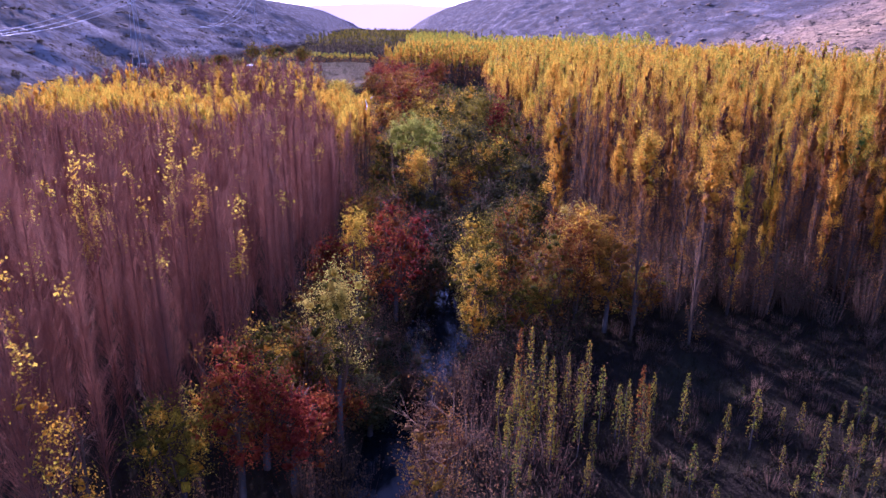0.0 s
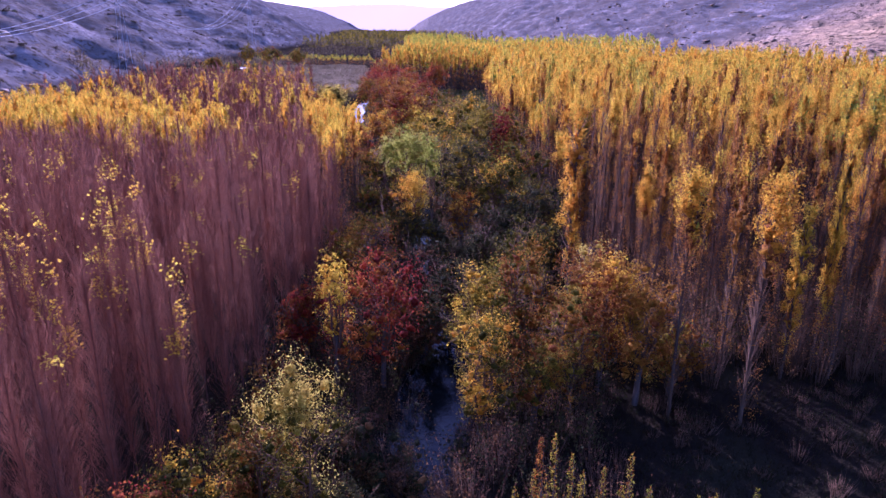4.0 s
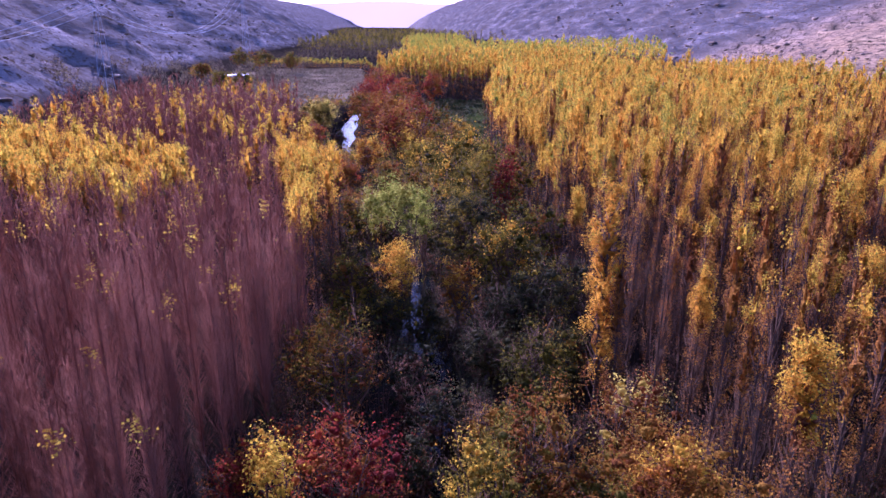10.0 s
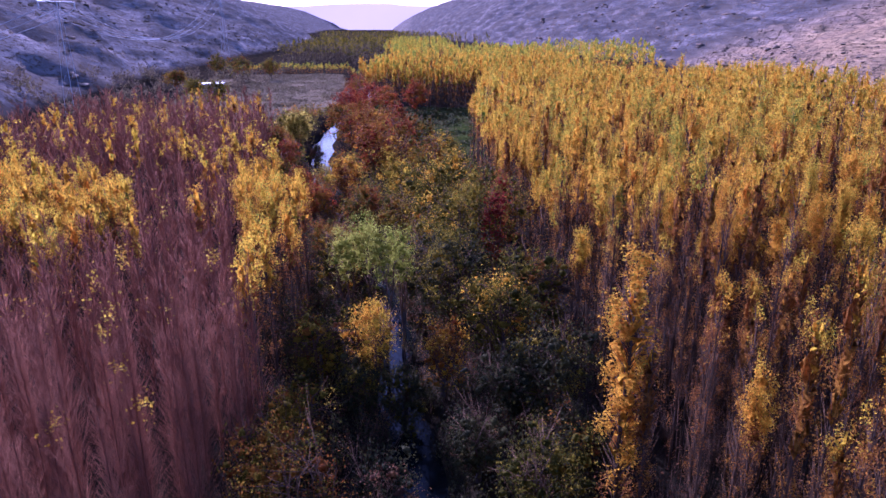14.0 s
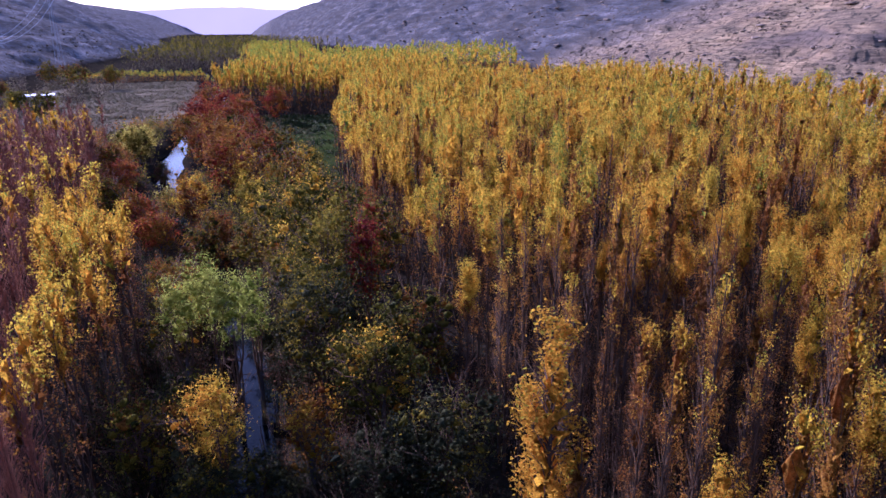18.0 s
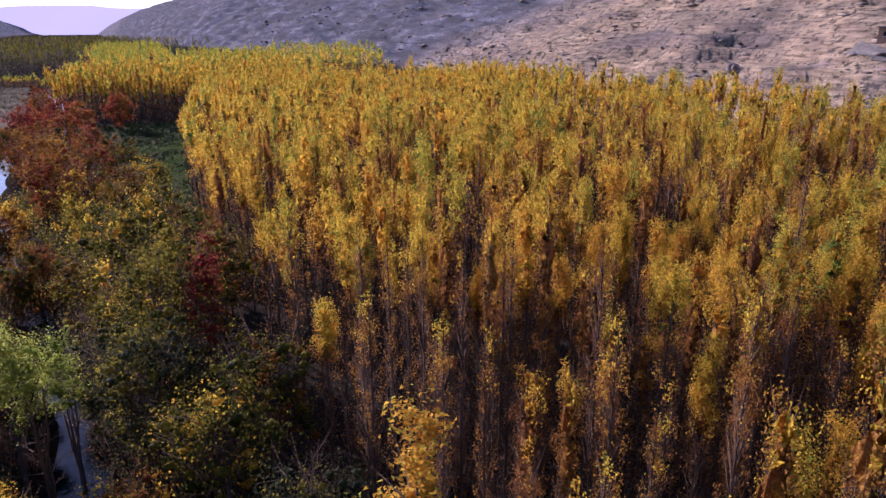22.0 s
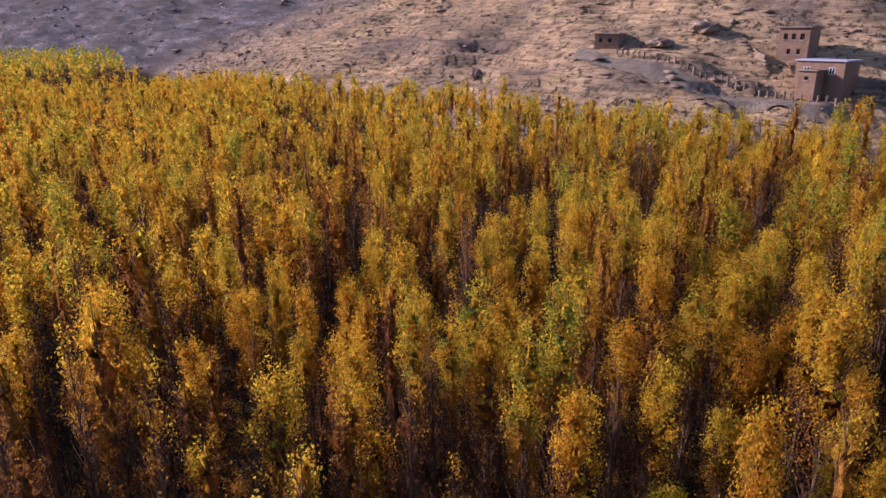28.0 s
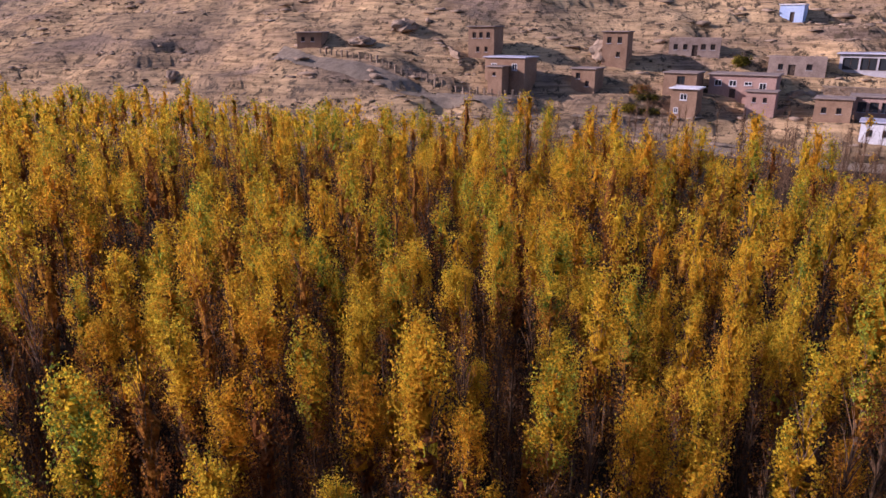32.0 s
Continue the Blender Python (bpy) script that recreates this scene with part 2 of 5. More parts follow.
def land_material():
    """Valley soil with dry grass, turning to stony hillside with scrub where the slopes begin."""
    m, nt, b = blank("land", 1.0, 0.0)
    g = nt.nodes.new("ShaderNodeNewGeometry")
    sep = nt.nodes.new("ShaderNodeSeparateXYZ")
    nt.links.new(g.outputs["Position"], sep.inputs[0])
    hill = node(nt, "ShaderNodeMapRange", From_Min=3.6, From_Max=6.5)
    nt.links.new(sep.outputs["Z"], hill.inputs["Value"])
    # soil kept darker than litter, the shade under the trees in its colour
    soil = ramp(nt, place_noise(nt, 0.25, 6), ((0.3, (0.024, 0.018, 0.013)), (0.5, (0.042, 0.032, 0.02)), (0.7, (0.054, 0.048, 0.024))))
    earth = ramp(nt, place_noise(nt, 0.045, 5, stretch=(1, 1, 3)), ((0.34, (0.34, 0.25, 0.175)), (0.48, (0.52, 0.365, 0.20)), (0.62, (0.64, 0.46, 0.245))))
    stone = ramp(nt, place_noise(nt, 0.35, 8, 0.72, stretch=(0.45, 0.45, 5)), ((0.38, (0.24, 0.19, 0.15)), (0.5, (0.80, 0.74, 0.66)), (0.62, (1.22, 1.12, 1.0))))
    earth = mixed(nt, 0.7, earth, stone, "MULTIPLY")
    # far and western slopes greyed: haze painted into the ground colour
    hazed_far = node(nt, "ShaderNodeMapRange", From_Min=240.0, From_Max=370.0)
    nt.links.new(sep.outputs["Y"], hazed_far.inputs["Value"])
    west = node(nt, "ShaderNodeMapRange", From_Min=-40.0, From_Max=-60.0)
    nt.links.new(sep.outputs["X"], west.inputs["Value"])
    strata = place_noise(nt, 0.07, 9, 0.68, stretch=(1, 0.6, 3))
    # east dimmed as a slope in shadow, west paled as by haze
    hazed_east = ramp(nt, strata, ((0.40, (0.10, 0.095, 0.092)), (0.54, (0.19, 0.17, 0.16)), (0.66, (0.36, 0.31, 0.275))))
    hazed_west = ramp(nt, strata, ((0.40, (0.15, 0.13, 0.115)), (0.54, (0.28, 0.245, 0.22)), (0.66, (0.48, 0.41, 0.36))))
    earth = mixed(nt, hazed_far.outputs[0], earth, hazed_east)
    earth = mixed(nt, west.outputs[0], earth, hazed_west)
    scrub = ramp(nt, place_noise(nt, 0.55, 7, 0.75), ((0.53, (0, 0, 0)), (0.57, (1, 1, 1))))
    earth = mixed(nt, scrub, earth, (0.12, 0.088, 0.052))
    heath = ramp(nt, place_noise(nt, 0.03, 8, 0.7), ((0.46, (0, 0, 0)), (0.58, (0.45, 0.45, 0.45))))
    earth = mixed(nt, heath, earth, (0.15, 0.12, 0.09))
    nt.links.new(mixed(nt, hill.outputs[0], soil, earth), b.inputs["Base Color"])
    bump(nt, b, place_noise(nt, 0.6, 9, 0.72), 0.8, 1.0)
    return m


LAND = land_material()
FIELD = plain("stubble_field", (0.20, 0.155, 0.085), (0.34, 0.255, 0.14), 0.06, 0.95, 1.0, 0.4, 0.0)
DIRT = plain("dirt_track", (0.25, 0.195, 0.135), (0.38, 0.30, 0.205), 0.8, 0.95, 1.0, 0.25)
MUD = plain("mud_brick", (0.27, 0.165, 0.10), (0.36, 0.235, 0.145), 0.5, 0.95, 0.6, 0.05)
PINK = plain("pink_render", (0.39, 0.245, 0.185), (0.47, 0.305, 0.235), 0.4, 0.9, 0.4, 0.03)
STONE = plain("field_stone", (0.25, 0.18, 0.12), (0.42, 0.31, 0.205), 0.7, 0.9, 0.6, 0.06)
RUIN_STONE = plain("ruin_stone", (0.27, 0.20, 0.155), (0.42, 0.32, 0.245), 0.6, 0.95, 0.8, 0.08)
CONCRETE = plain("concrete", (0.42, 0.40, 0.40), (0.55, 0.52, 0.51), 0.4, 0.85, 0.3, 0.02)
WHITEWASH = plain("whitewash", (0.70, 0.68, 0.66), (0.80, 0.79, 0.77), 0.4, 0.85, 0.3, 0.02)
BLUE_PAINT = plain("blue_paint", (0.42, 0.54, 0.74), (0.52, 0.63, 0.80), 0.5, 0.6, 0.2, 0.01)
ROOF_TIN = plain("roof_sheet", (0.44, 0.44, 0.50), (0.56, 0.55, 0.60), 0.4, 0.5, 0.2, 0.01, 0.5)
EARTH_ROOF = plain("earth_roof", (0.24, 0.185, 0.15), (0.34, 0.27, 0.215), 0.5, 0.95, 0.5, 0.05)
DARK_WOOD = plain("dark_wood", (0.07, 0.05, 0.04), (0.12, 0.085, 0.06), 2.0, 0.8, 0.3, 0.01)
WHITE_FRAME = plain("painted_frame", (0.70, 0.68, 0.65), (0.80, 0.78, 0.75), 2.0, 0.6, 0.1, 0.01)
STEEL = plain("galvanised_steel", (0.55, 0.56, 0.58), (0.66, 0.67, 0.68), 3.0, 0.45, 0.1, 0.005, 0.5)
WIRE = plain("wire", (0.50, 0.50, 0.52), (0.60, 0.60, 0.62), 3.0, 0.4, 0.0, 0.005, 0.5)


def glass_material():
    m, nt, b = blank("window_glass", 0.08, 0.5)
    b.inputs["Base Color"].default_value = (0.03, 0.035, 0.04, 1)
    return m


def water_material():
    m, nt, b = blank("river_water", 0.05, 0.25)
    b.inputs["Base Color"].default_value = (0.008, 0.011, 0.011, 1)
    b.inputs["IOR"].default_value = 1.33
    bump(nt, b, place_noise(nt, 1.6, 4, 0.6), 0.25, 0.06)
    return m


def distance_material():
    m, nt, b = blank("haze_glow", 1.0, 0.0)
    # emission stands for the bright haze; the ridge is no light source
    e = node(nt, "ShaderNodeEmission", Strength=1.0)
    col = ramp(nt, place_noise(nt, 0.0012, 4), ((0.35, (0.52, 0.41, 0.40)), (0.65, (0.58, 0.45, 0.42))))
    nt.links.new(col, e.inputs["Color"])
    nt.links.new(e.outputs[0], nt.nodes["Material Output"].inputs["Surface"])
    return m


GLASS, WATER, DISTANCE = glass_material(), water_material(), distance_material()

# ---- mesh tools ----
def soup(name, blocks, mats):
    """A mesh from blocks of (vertices, faces of one size, material slot)."""
    verts, loops, sizes, slots, base = [], [], [], [], 0
    for v, f, slot in blocks:
        v, f = np.asarray(v, np.float32).reshape(-1, 3), np.asarray(f, np.int32)
        if not len(f):
            continue
        verts.append(v)
        loops.append((f + base).ravel())
        sizes.append(np.full(len(f), f.shape[1], np.int32))
        slots.append(np.full(len(f), slot, np.int32))
        base += len(v)
    verts, loops, sizes, slots = (np.concatenate(a) for a in (verts, loops, sizes, slots))
    me = bpy.data.meshes.new(name)
    me.vertices.add(len(verts))
    me.vertices.foreach_set("co", verts.ravel())
    me.loops.add(len(loops))
    me.loops.foreach_set("vertex_index", loops)
    me.polygons.add(len(sizes))
    me.polygons.foreach_set("loop_start", np.r_[0, np.cumsum(sizes)[:-1]].astype(np.int32))
    me.polygons.foreach_set("material_index", slots)
    for m in mats:
        me.materials.append(m)
    me.update(calc_edges=True)
    return me


def leaves(rng, spots, size, droop=0.0, corners=4, out=None):
    """One small leaf at each spot, turned at random: folded with four corners, or far off with three. out: the way that each one faces."""
    n = len(spots)
    a = rng.normal(size=(n, 3))
    a[:, 2] -= droop
    if out is not None:
        face = out / (np.linalg.norm(out, axis=1)[:, None] + 1e-6) + rng.normal(0, 0.42, (n, 3))
        a = np.cross(face, a)
    a /= np.linalg.norm(a, axis=1)[:, None]
    b = np.cross(a, rng.normal(size=(n, 3)) if out is None else face)
    b /= np.linalg.norm(b, axis=1)[:, None] + 1e-9
    c = np.cross(a, b)
    s = (size * rng.uniform(0.65, 1.3, n))[:, None]
    v = np.stack([spots - a * s * 0.6, spots + b * s * 0.42 + c * s * 0.1, spots + a * s * 0.6, spots - b * s * 0.42 + c * s * 0.1], 1)
    v = v[:, (0, 1, 2, 3) if corners == 4 else (0, 1, 3)]
    if corners == 3:
        v[:, 0] += a * s * 1.3
    return v.reshape(-1, 3), np.arange(corners * n).reshape(-1, corners)


OCTA_V = np.array([(1, 0, 0), (0, 1, 0), (-1, 0, 0), (0, -1, 0), (0, 0, 1), (0, 0, -1)], float)
OCTA_F = np.array([(0, 1, 4), (1, 2, 4), (2, 3, 4), (3, 0, 4), (1, 0, 5), (2, 1, 5), (3, 2, 5), (0, 3, 5)])
_ico = bmesh.new()
bmesh.ops.create_icosphere(_ico, subdivisions=1, radius=1)
ICO_V = np.array([v.co[:] for v in _ico.verts])
ICO_F = np.array([[v.index for v in f.verts] for f in _ico.faces])
_ico.free()


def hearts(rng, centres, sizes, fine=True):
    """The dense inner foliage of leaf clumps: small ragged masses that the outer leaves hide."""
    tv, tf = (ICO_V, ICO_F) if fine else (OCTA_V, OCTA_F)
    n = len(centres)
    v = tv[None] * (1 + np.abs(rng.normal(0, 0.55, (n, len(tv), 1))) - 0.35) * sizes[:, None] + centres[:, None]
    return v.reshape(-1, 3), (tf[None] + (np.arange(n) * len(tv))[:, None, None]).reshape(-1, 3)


def twigs(rng, starts, ends, thick):
    """Three-sided twigs that taper to a point."""
    n = len(starts)
    way = ends - starts
    way = way / (np.linalg.norm(way, axis=1)[:, None] + 1e-9)
    u = np.cross(way, [0.31, 0.77, 0.05])
    u /= np.linalg.norm(u, axis=1)[:, None] + 1e-9
    w = np.cross(way, u)
    t = np.broadcast_to(np.asarray(thick, float), (n,))[:, None]
    v = np.stack([starts + t * (math.cos(k) * u + math.sin(k) * w) for k in (0, 2.094, 4.189)] + [ends], 1)
    f = np.arange(n)[:, None, None] * 4 + np.array([[0, 1, 3], [1, 2, 3], [2, 0, 3]])
    return v.reshape(-1, 3), f.reshape(-1, 3)


def tube(line, radii, sides=6):
    """A tapered round bar along a line of points."""
    line, radii = np.asarray(line, float), np.asarray(radii, float)
    way = np.gradient(line, axis=0)
    way /= np.linalg.norm(way, axis=1)[:, None] + 1e-9
    side = np.cross(way, (0.9, 0.1, 0.05) if abs(way[0][2]) > 0.7 else (0, 0, 1))
    side /= np.linalg.norm(side, axis=1)[:, None] + 1e-9
    other = np.cross(way, side)
    ang = np.arange(sides) * 2 * math.pi / sides
    v = line[:, None] + radii[:, None, None] * (np.cos(ang)[None, :, None] * side[:, None] + np.sin(ang)[None, :, None] * other[:, None])
    f = [[i * sides + k, i * sides + (k + 1) % sides, (i + 1) * sides + (k + 1) % sides, (i + 1) * sides + k] for i in range(len(line) - 1) for k in range(sides)]
    return v.reshape(-1, 3), np.array(f)


def part(name, bm, material, parent, label=""):
    """A bmesh as one mesh object under a thing or under a part."""
    me = bpy.data.meshes.new(name)
    bm.to_mesh(me)
    bm.free()
    me.materials.append(material)
    ob = new(name, me)
    ob.parent = parent
    return tagged(ob, label) if label else ob


def mesh_part(name, me, parent, label=""):
    ob = new(name, me)
    ob.parent = parent
    return tagged(ob, label) if label else ob


def thing(name, m, label, category, group="", kind=""):
    ob = new(name)
    ob.matrix_world = m
    return tagged(ob, label, category, group, kind)


def add_box(bm, x0, y0, z0, x1, y1, z1, bevel=0.0):
    made = bmesh.ops.create_cube(bm, size=1, matrix=Matrix.Translation(((x0 + x1) / 2, (y0 + y1) / 2, (z0 + z1) / 2)) @ Matrix.Diagonal((x1 - x0, y1 - y0, z1 - z0, 1)))
    if bevel:
        edges = list({e for v in made["verts"] for e in v.link_edges})
        bmesh.ops.bevel(bm, geom=edges, offset=bevel, segments=1, affect="EDGES", profile=0.5)


def box(x0, y0, z0, x1, y1, z1, bevel=0.0):
    bm = bmesh.new()
    add_box(bm, x0, y0, z0, x1, y1, z1, bevel)
    return bm


def at_ground(x, y, turn=0.0, sink=0.0, scale=1.0):
    return pose(x, y, float(ground(x, y)) - sink, 0, 0, turn) @ Matrix.Scale(scale, 4)

# ---- the land: one sheet to the horizon ----
def spread(*runs):
    out = []
    for a, b, step in runs:
        out.append(np.arange(a, b, step))
    return np.unique(np.concatenate(out))


gx = spread((-4500, -1200, 300), (-1200, -400, 40), (-400, -150, 7), (-150, -28, 3.4), (-28, 14, 0.8), (14, 84, 4.0), (84, 190, 1.5), (190, 420, 7), (420, 1200, 40), (1200, 4600, 300))
gy = spread((-4500, -300, 300), (-300, -20, 20), (-20, 160, 1.6), (160, 340, 3.0), (340, 900, 9), (900, 1800, 30), (1800, 4600, 200))
GX, GY = np.meshgrid(gx, gy)
GZ = ground(GX, GY)
nx, ny = len(gx), len(gy)
q = (np.arange(ny - 1)[:, None] * nx + np.arange(nx - 1)[None]).ravel()
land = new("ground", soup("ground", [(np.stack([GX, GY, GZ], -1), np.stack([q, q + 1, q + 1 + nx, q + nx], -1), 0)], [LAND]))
for p in land.data.polygons:
    p.use_smooth = True
tagged(land, "dry valley floor and stony hillsides with scrub", "ground", kind="structure")

ry = np.arange(-60, 420, 2.0)
rx = river_x(ry)
v = np.concatenate([np.stack([rx - 5, ry, 0 * ry], -1), np.stack([rx + 5, ry, 0 * ry], -1)])
k = np.arange(len(ry) - 1)
water = new("water", soup("water", [(v, np.stack([k, k + len(ry), k + len(ry) + 1, k + 1], -1), 0)], [WATER]))
tagged(water, "narrow dark river reflecting the pale sky", "river", kind="structure")


def draped(name, left, right, mat, label, category, lift=0.05, cuts=6):
    """A strip of ground cover laid over the land between two lines."""
    left, right = np.asarray(left, float), np.asarray(right, float)
    t = np.linspace(0, 1, cuts)[None, :, None]
    p = left[:, None] * (1 - t) + right[:, None] * t
    z = ground(p[..., 0], p[..., 1]) + lift
    n = len(left)
    q = (np.arange(n - 1)[:, None] * cuts + np.arange(cuts - 1)[None]).ravel()
    ob = new(name, soup(name, [(np.concatenate([p, z[..., None]], -1), np.stack([q, q + 1, q + 1 + cuts, q + cuts], -1), 0)], [mat]))
    return tagged(ob, label, category, kind="structure")


fy = np.linspace(165, 335, 60)
draped("field", np.stack([np.interp(fy, (165, 335), (-62, -92)), fy], -1), np.stack([river_x(fy) - 7, fy], -1), FIELD, "bare brown stubble field beside the river", "field", 0.12, 24)


# far hills closing the valley, beyond everything else: a glowing sheet, haze in its colour
def ridge(name, y, x0, x1, top, seed, label):
    xs = np.linspace(x0, x1, 90)
    rng = np.random.default_rng(seed)
    zs = top + 0.25 * top * fractal(xs / 420 + seed, xs * 0 + seed, 4)
    v = np.concatenate([np.stack([xs, 0 * xs + y, 0 * xs - 30], -1), np.stack([xs, 0 * xs + y + 120, zs], -1)])
    k = np.arange(len(xs) - 1)
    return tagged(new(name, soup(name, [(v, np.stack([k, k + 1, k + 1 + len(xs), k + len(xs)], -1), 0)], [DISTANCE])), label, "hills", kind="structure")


ridge("backdrop", 3600, -1900, 1500, 120, 3, "glowing backdrop of pale lavender hills in the far distance")
MEADOW = plain("meadow", (0.045, 0.07, 0.012), (0.09, 0.105, 0.022), 0.15, 0.95, 1.0, 0.3, 0.0)
my = np.linspace(118, 205, 40)
draped("meadow", np.stack([river_x(my) + 10, my], -1), np.stack([np.interp(my, (118, 205), (9, 20)), my], -1), MEADOW, "small green meadow behind the river trees", "meadow", 0.1, 10)

# ---- trees ----
def poplar_meshes(seed, height, count, size, fullness=1.0, lime=0.2, bare_below=0.25, width=0.8, n_twigs=50, sides=6, corners=3, core=0.4, rusty=0.0):
    """Trunk and crown of a columnar poplar: steep twigs, leaves thick at the top and sparse lower down."""
    rng = np.random.default_rng(seed)
    z = np.linspace(0, height * 0.97, 6)
    wander = np.cumsum(rng.normal(0, 0.03, (6, 2)), 0)
    line = np.c_[wander - wander[0], z]
    trunk = soup("trunk", [(*tube(line, np.linspace(0.085, 0.012, 6), sides), 0)], [PALE_BARK])
    h0 = rng.uniform(0.05, 0.88, n_twigs) * height
    turn = rng.uniform(0, 2 * math.pi, n_twigs)
    long = rng.uniform(0.9, 2.2, n_twigs) * (1 - 0.4 * h0 / height)
    base = np.c_[np.interp(h0, z, line[:, 0]), np.interp(h0, z, line[:, 1]), h0]
    lean = rng.uniform(0.22, 0.42, n_twigs)
    tip = base + np.c_[np.cos(turn) * lean, np.sin(turn) * lean, np.ones(n_twigs)] * long[:, None]
    blocks = [(*twigs(rng, base, tip, 0.02 if count > 2000 else 0.03 if count > 600 else 0.05), 0)]
    clumps = max(24, min(70, int(count / 16)))
    u = np.clip(rng.beta(1.9, 1.7, clumps), 0, 0.97)
    low_leaf = rng.uniform(size=clumps) < 0.36
    u = np.where(low_leaf, -rng.uniform(0.0, 1.35, clumps) ** 1.5, u)
    hc = (bare_below + (1.0 - bare_below) * u) * height
    prof = width * np.where(low_leaf, 0.85, np.sqrt(1 - np.abs(1.9 * np.clip(u, 0, 1) - 0.95) ** 2.6))
    tc = rng.uniform(0, 2 * math.pi, clumps)
    rc = prof * 0.86 * np.sqrt(rng.uniform(0.1, 1, clumps))
    centre = np.c_[np.cos(tc) * rc + wander[-1, 0] * hc / height, np.sin(tc) * rc + wander[-1, 1] * hc / height, hc]
    full = rng.uniform(size=clumps) < fullness * 1.05
    share = np.where(low_leaf, 0.5 if fullness < 0.7 else 0.3, 1.0) * np.where(low_leaf, 1.0, full)
    pick = rng.choice(clumps, int(count * fullness), p=share / share.sum())
    spread_ = rng.normal(0, 1, (len(pick), 3)) * (0.17 * width, 0.17 * width, 0.22)
    spots = centre[pick] + spread_
    out = spread_ * (1.6, 1.6, 0.8) + 0.55 * spots * (1, 1, 0)
    shade = rng.uniform(0, 1, clumps)
    mood = shade[pick] * 0.6 + rng.uniform(0, 0.4, len(pick))
    tip_green = rng.uniform(0.0, 0.2)
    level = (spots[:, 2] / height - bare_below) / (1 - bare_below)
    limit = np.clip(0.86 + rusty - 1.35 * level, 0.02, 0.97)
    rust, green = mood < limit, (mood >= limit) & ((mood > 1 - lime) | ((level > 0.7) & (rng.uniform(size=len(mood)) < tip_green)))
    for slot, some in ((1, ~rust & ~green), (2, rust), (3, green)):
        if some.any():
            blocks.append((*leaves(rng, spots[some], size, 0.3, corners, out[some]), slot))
    if core and fullness > 0.5:
        rings, sides_ = (18, 8) if count > 2000 else (11, 5)
        hv = np.linspace(0.06, 0.86, rings)
        hz = bare_below + (1 - bare_below) * hv
        wide = width * np.sin(math.pi * np.linspace(0.08, 0.9, rings)) * core * rng.uniform(0.5, 1.3, rings)
        cv, cf = tube(np.c_[np.outer(hz, wander[-1]) + rng.normal(0, 0.05, (rings, 2)), hz * height], wide, sides_)
        cv = cv + rng.normal(0, 0.1, cv.shape)
        keep = rng.uniform(size=len(cf)) < 0.8
        face_up = cv[cf][..., 2].mean(1) / height
        mood = rng.uniform(size=len(cf)) * 0.6 + np.repeat(rng.uniform(0, 0.4, rings - 1), sides_)
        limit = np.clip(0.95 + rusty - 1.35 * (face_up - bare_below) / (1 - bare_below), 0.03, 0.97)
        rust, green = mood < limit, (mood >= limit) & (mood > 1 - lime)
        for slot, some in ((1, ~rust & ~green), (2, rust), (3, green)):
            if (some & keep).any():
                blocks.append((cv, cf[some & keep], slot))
    return trunk, soup("crown", blocks, [TWIG_BROWN, LEAF_GOLD, LEAF_RUST, LEAF_LIME])


def bare_poplar_meshes(seed, height, n_twigs, sprigs, size=0.17, thick=1.0):
    """Trunk and crown of a leafless poplar: a brush of steep purplish twigs, a few yellow leaves left near the top."""
    rng = np.random.default_rng(seed)
    z = np.linspace(0, height, 6)
    wander = np.cumsum(rng.normal(0, 0.03, (6, 2)), 0)
    line = np.c_[wander - wander[0], z]
    trunk = soup("trunk", [(*tube(line, np.linspace(0.034, 0.008, 6), 5), 0)], [STEM_BARK])
    h0 = (0.12 + 0.83 * rng.uniform(0, 1, n_twigs) ** 0.9) * height
    turn = rng.uniform(0, 2 * math.pi, n_twigs)
    long = rng.uniform(0.7, 2.9, n_twigs) * (1.1 - 0.7 * h0 / height)
    base = np.c_[np.interp(h0, z, line[:, 0]), np.interp(h0, z, line[:, 1]), h0]
    lean = 0.08 + 0.75 * rng.uniform(0, 1, n_twigs) ** 1.8
    tip = base + np.c_[np.cos(turn) * lean, np.sin(turn) * lean, np.ones(n_twigs)] * long[:, None]
    part_way = rng.uniform(0.3, 0.8, n_twigs)[:, None]
    fork = base + (tip - base) * part_way
    ends = fork + (tip - base) * 0.5 + rng.normal(0, 0.16, (n_twigs, 3))
    blocks = [(*twigs(rng, base, tip, 0.0058 * thick), 0), (*twigs(rng, fork, ends, 0.0058 * thick), 0)]
    if sprigs:
        pick = rng.integers(0, n_twigs, max(2, sprigs // 22))
        pick = pick[h0[pick] > height * 0.62] if (h0[pick] > height * 0.62).any() else pick
        spots = tip[rng.choice(pick, sprigs)] + rng.normal(0, 0.16, (sprigs, 3)) * [1.1, 1.1, 2.2]
        blocks.append((*leaves(rng, spots, size), 1))
    return trunk, soup("crown", blocks, [TWIG, LEAF_YELLOW])


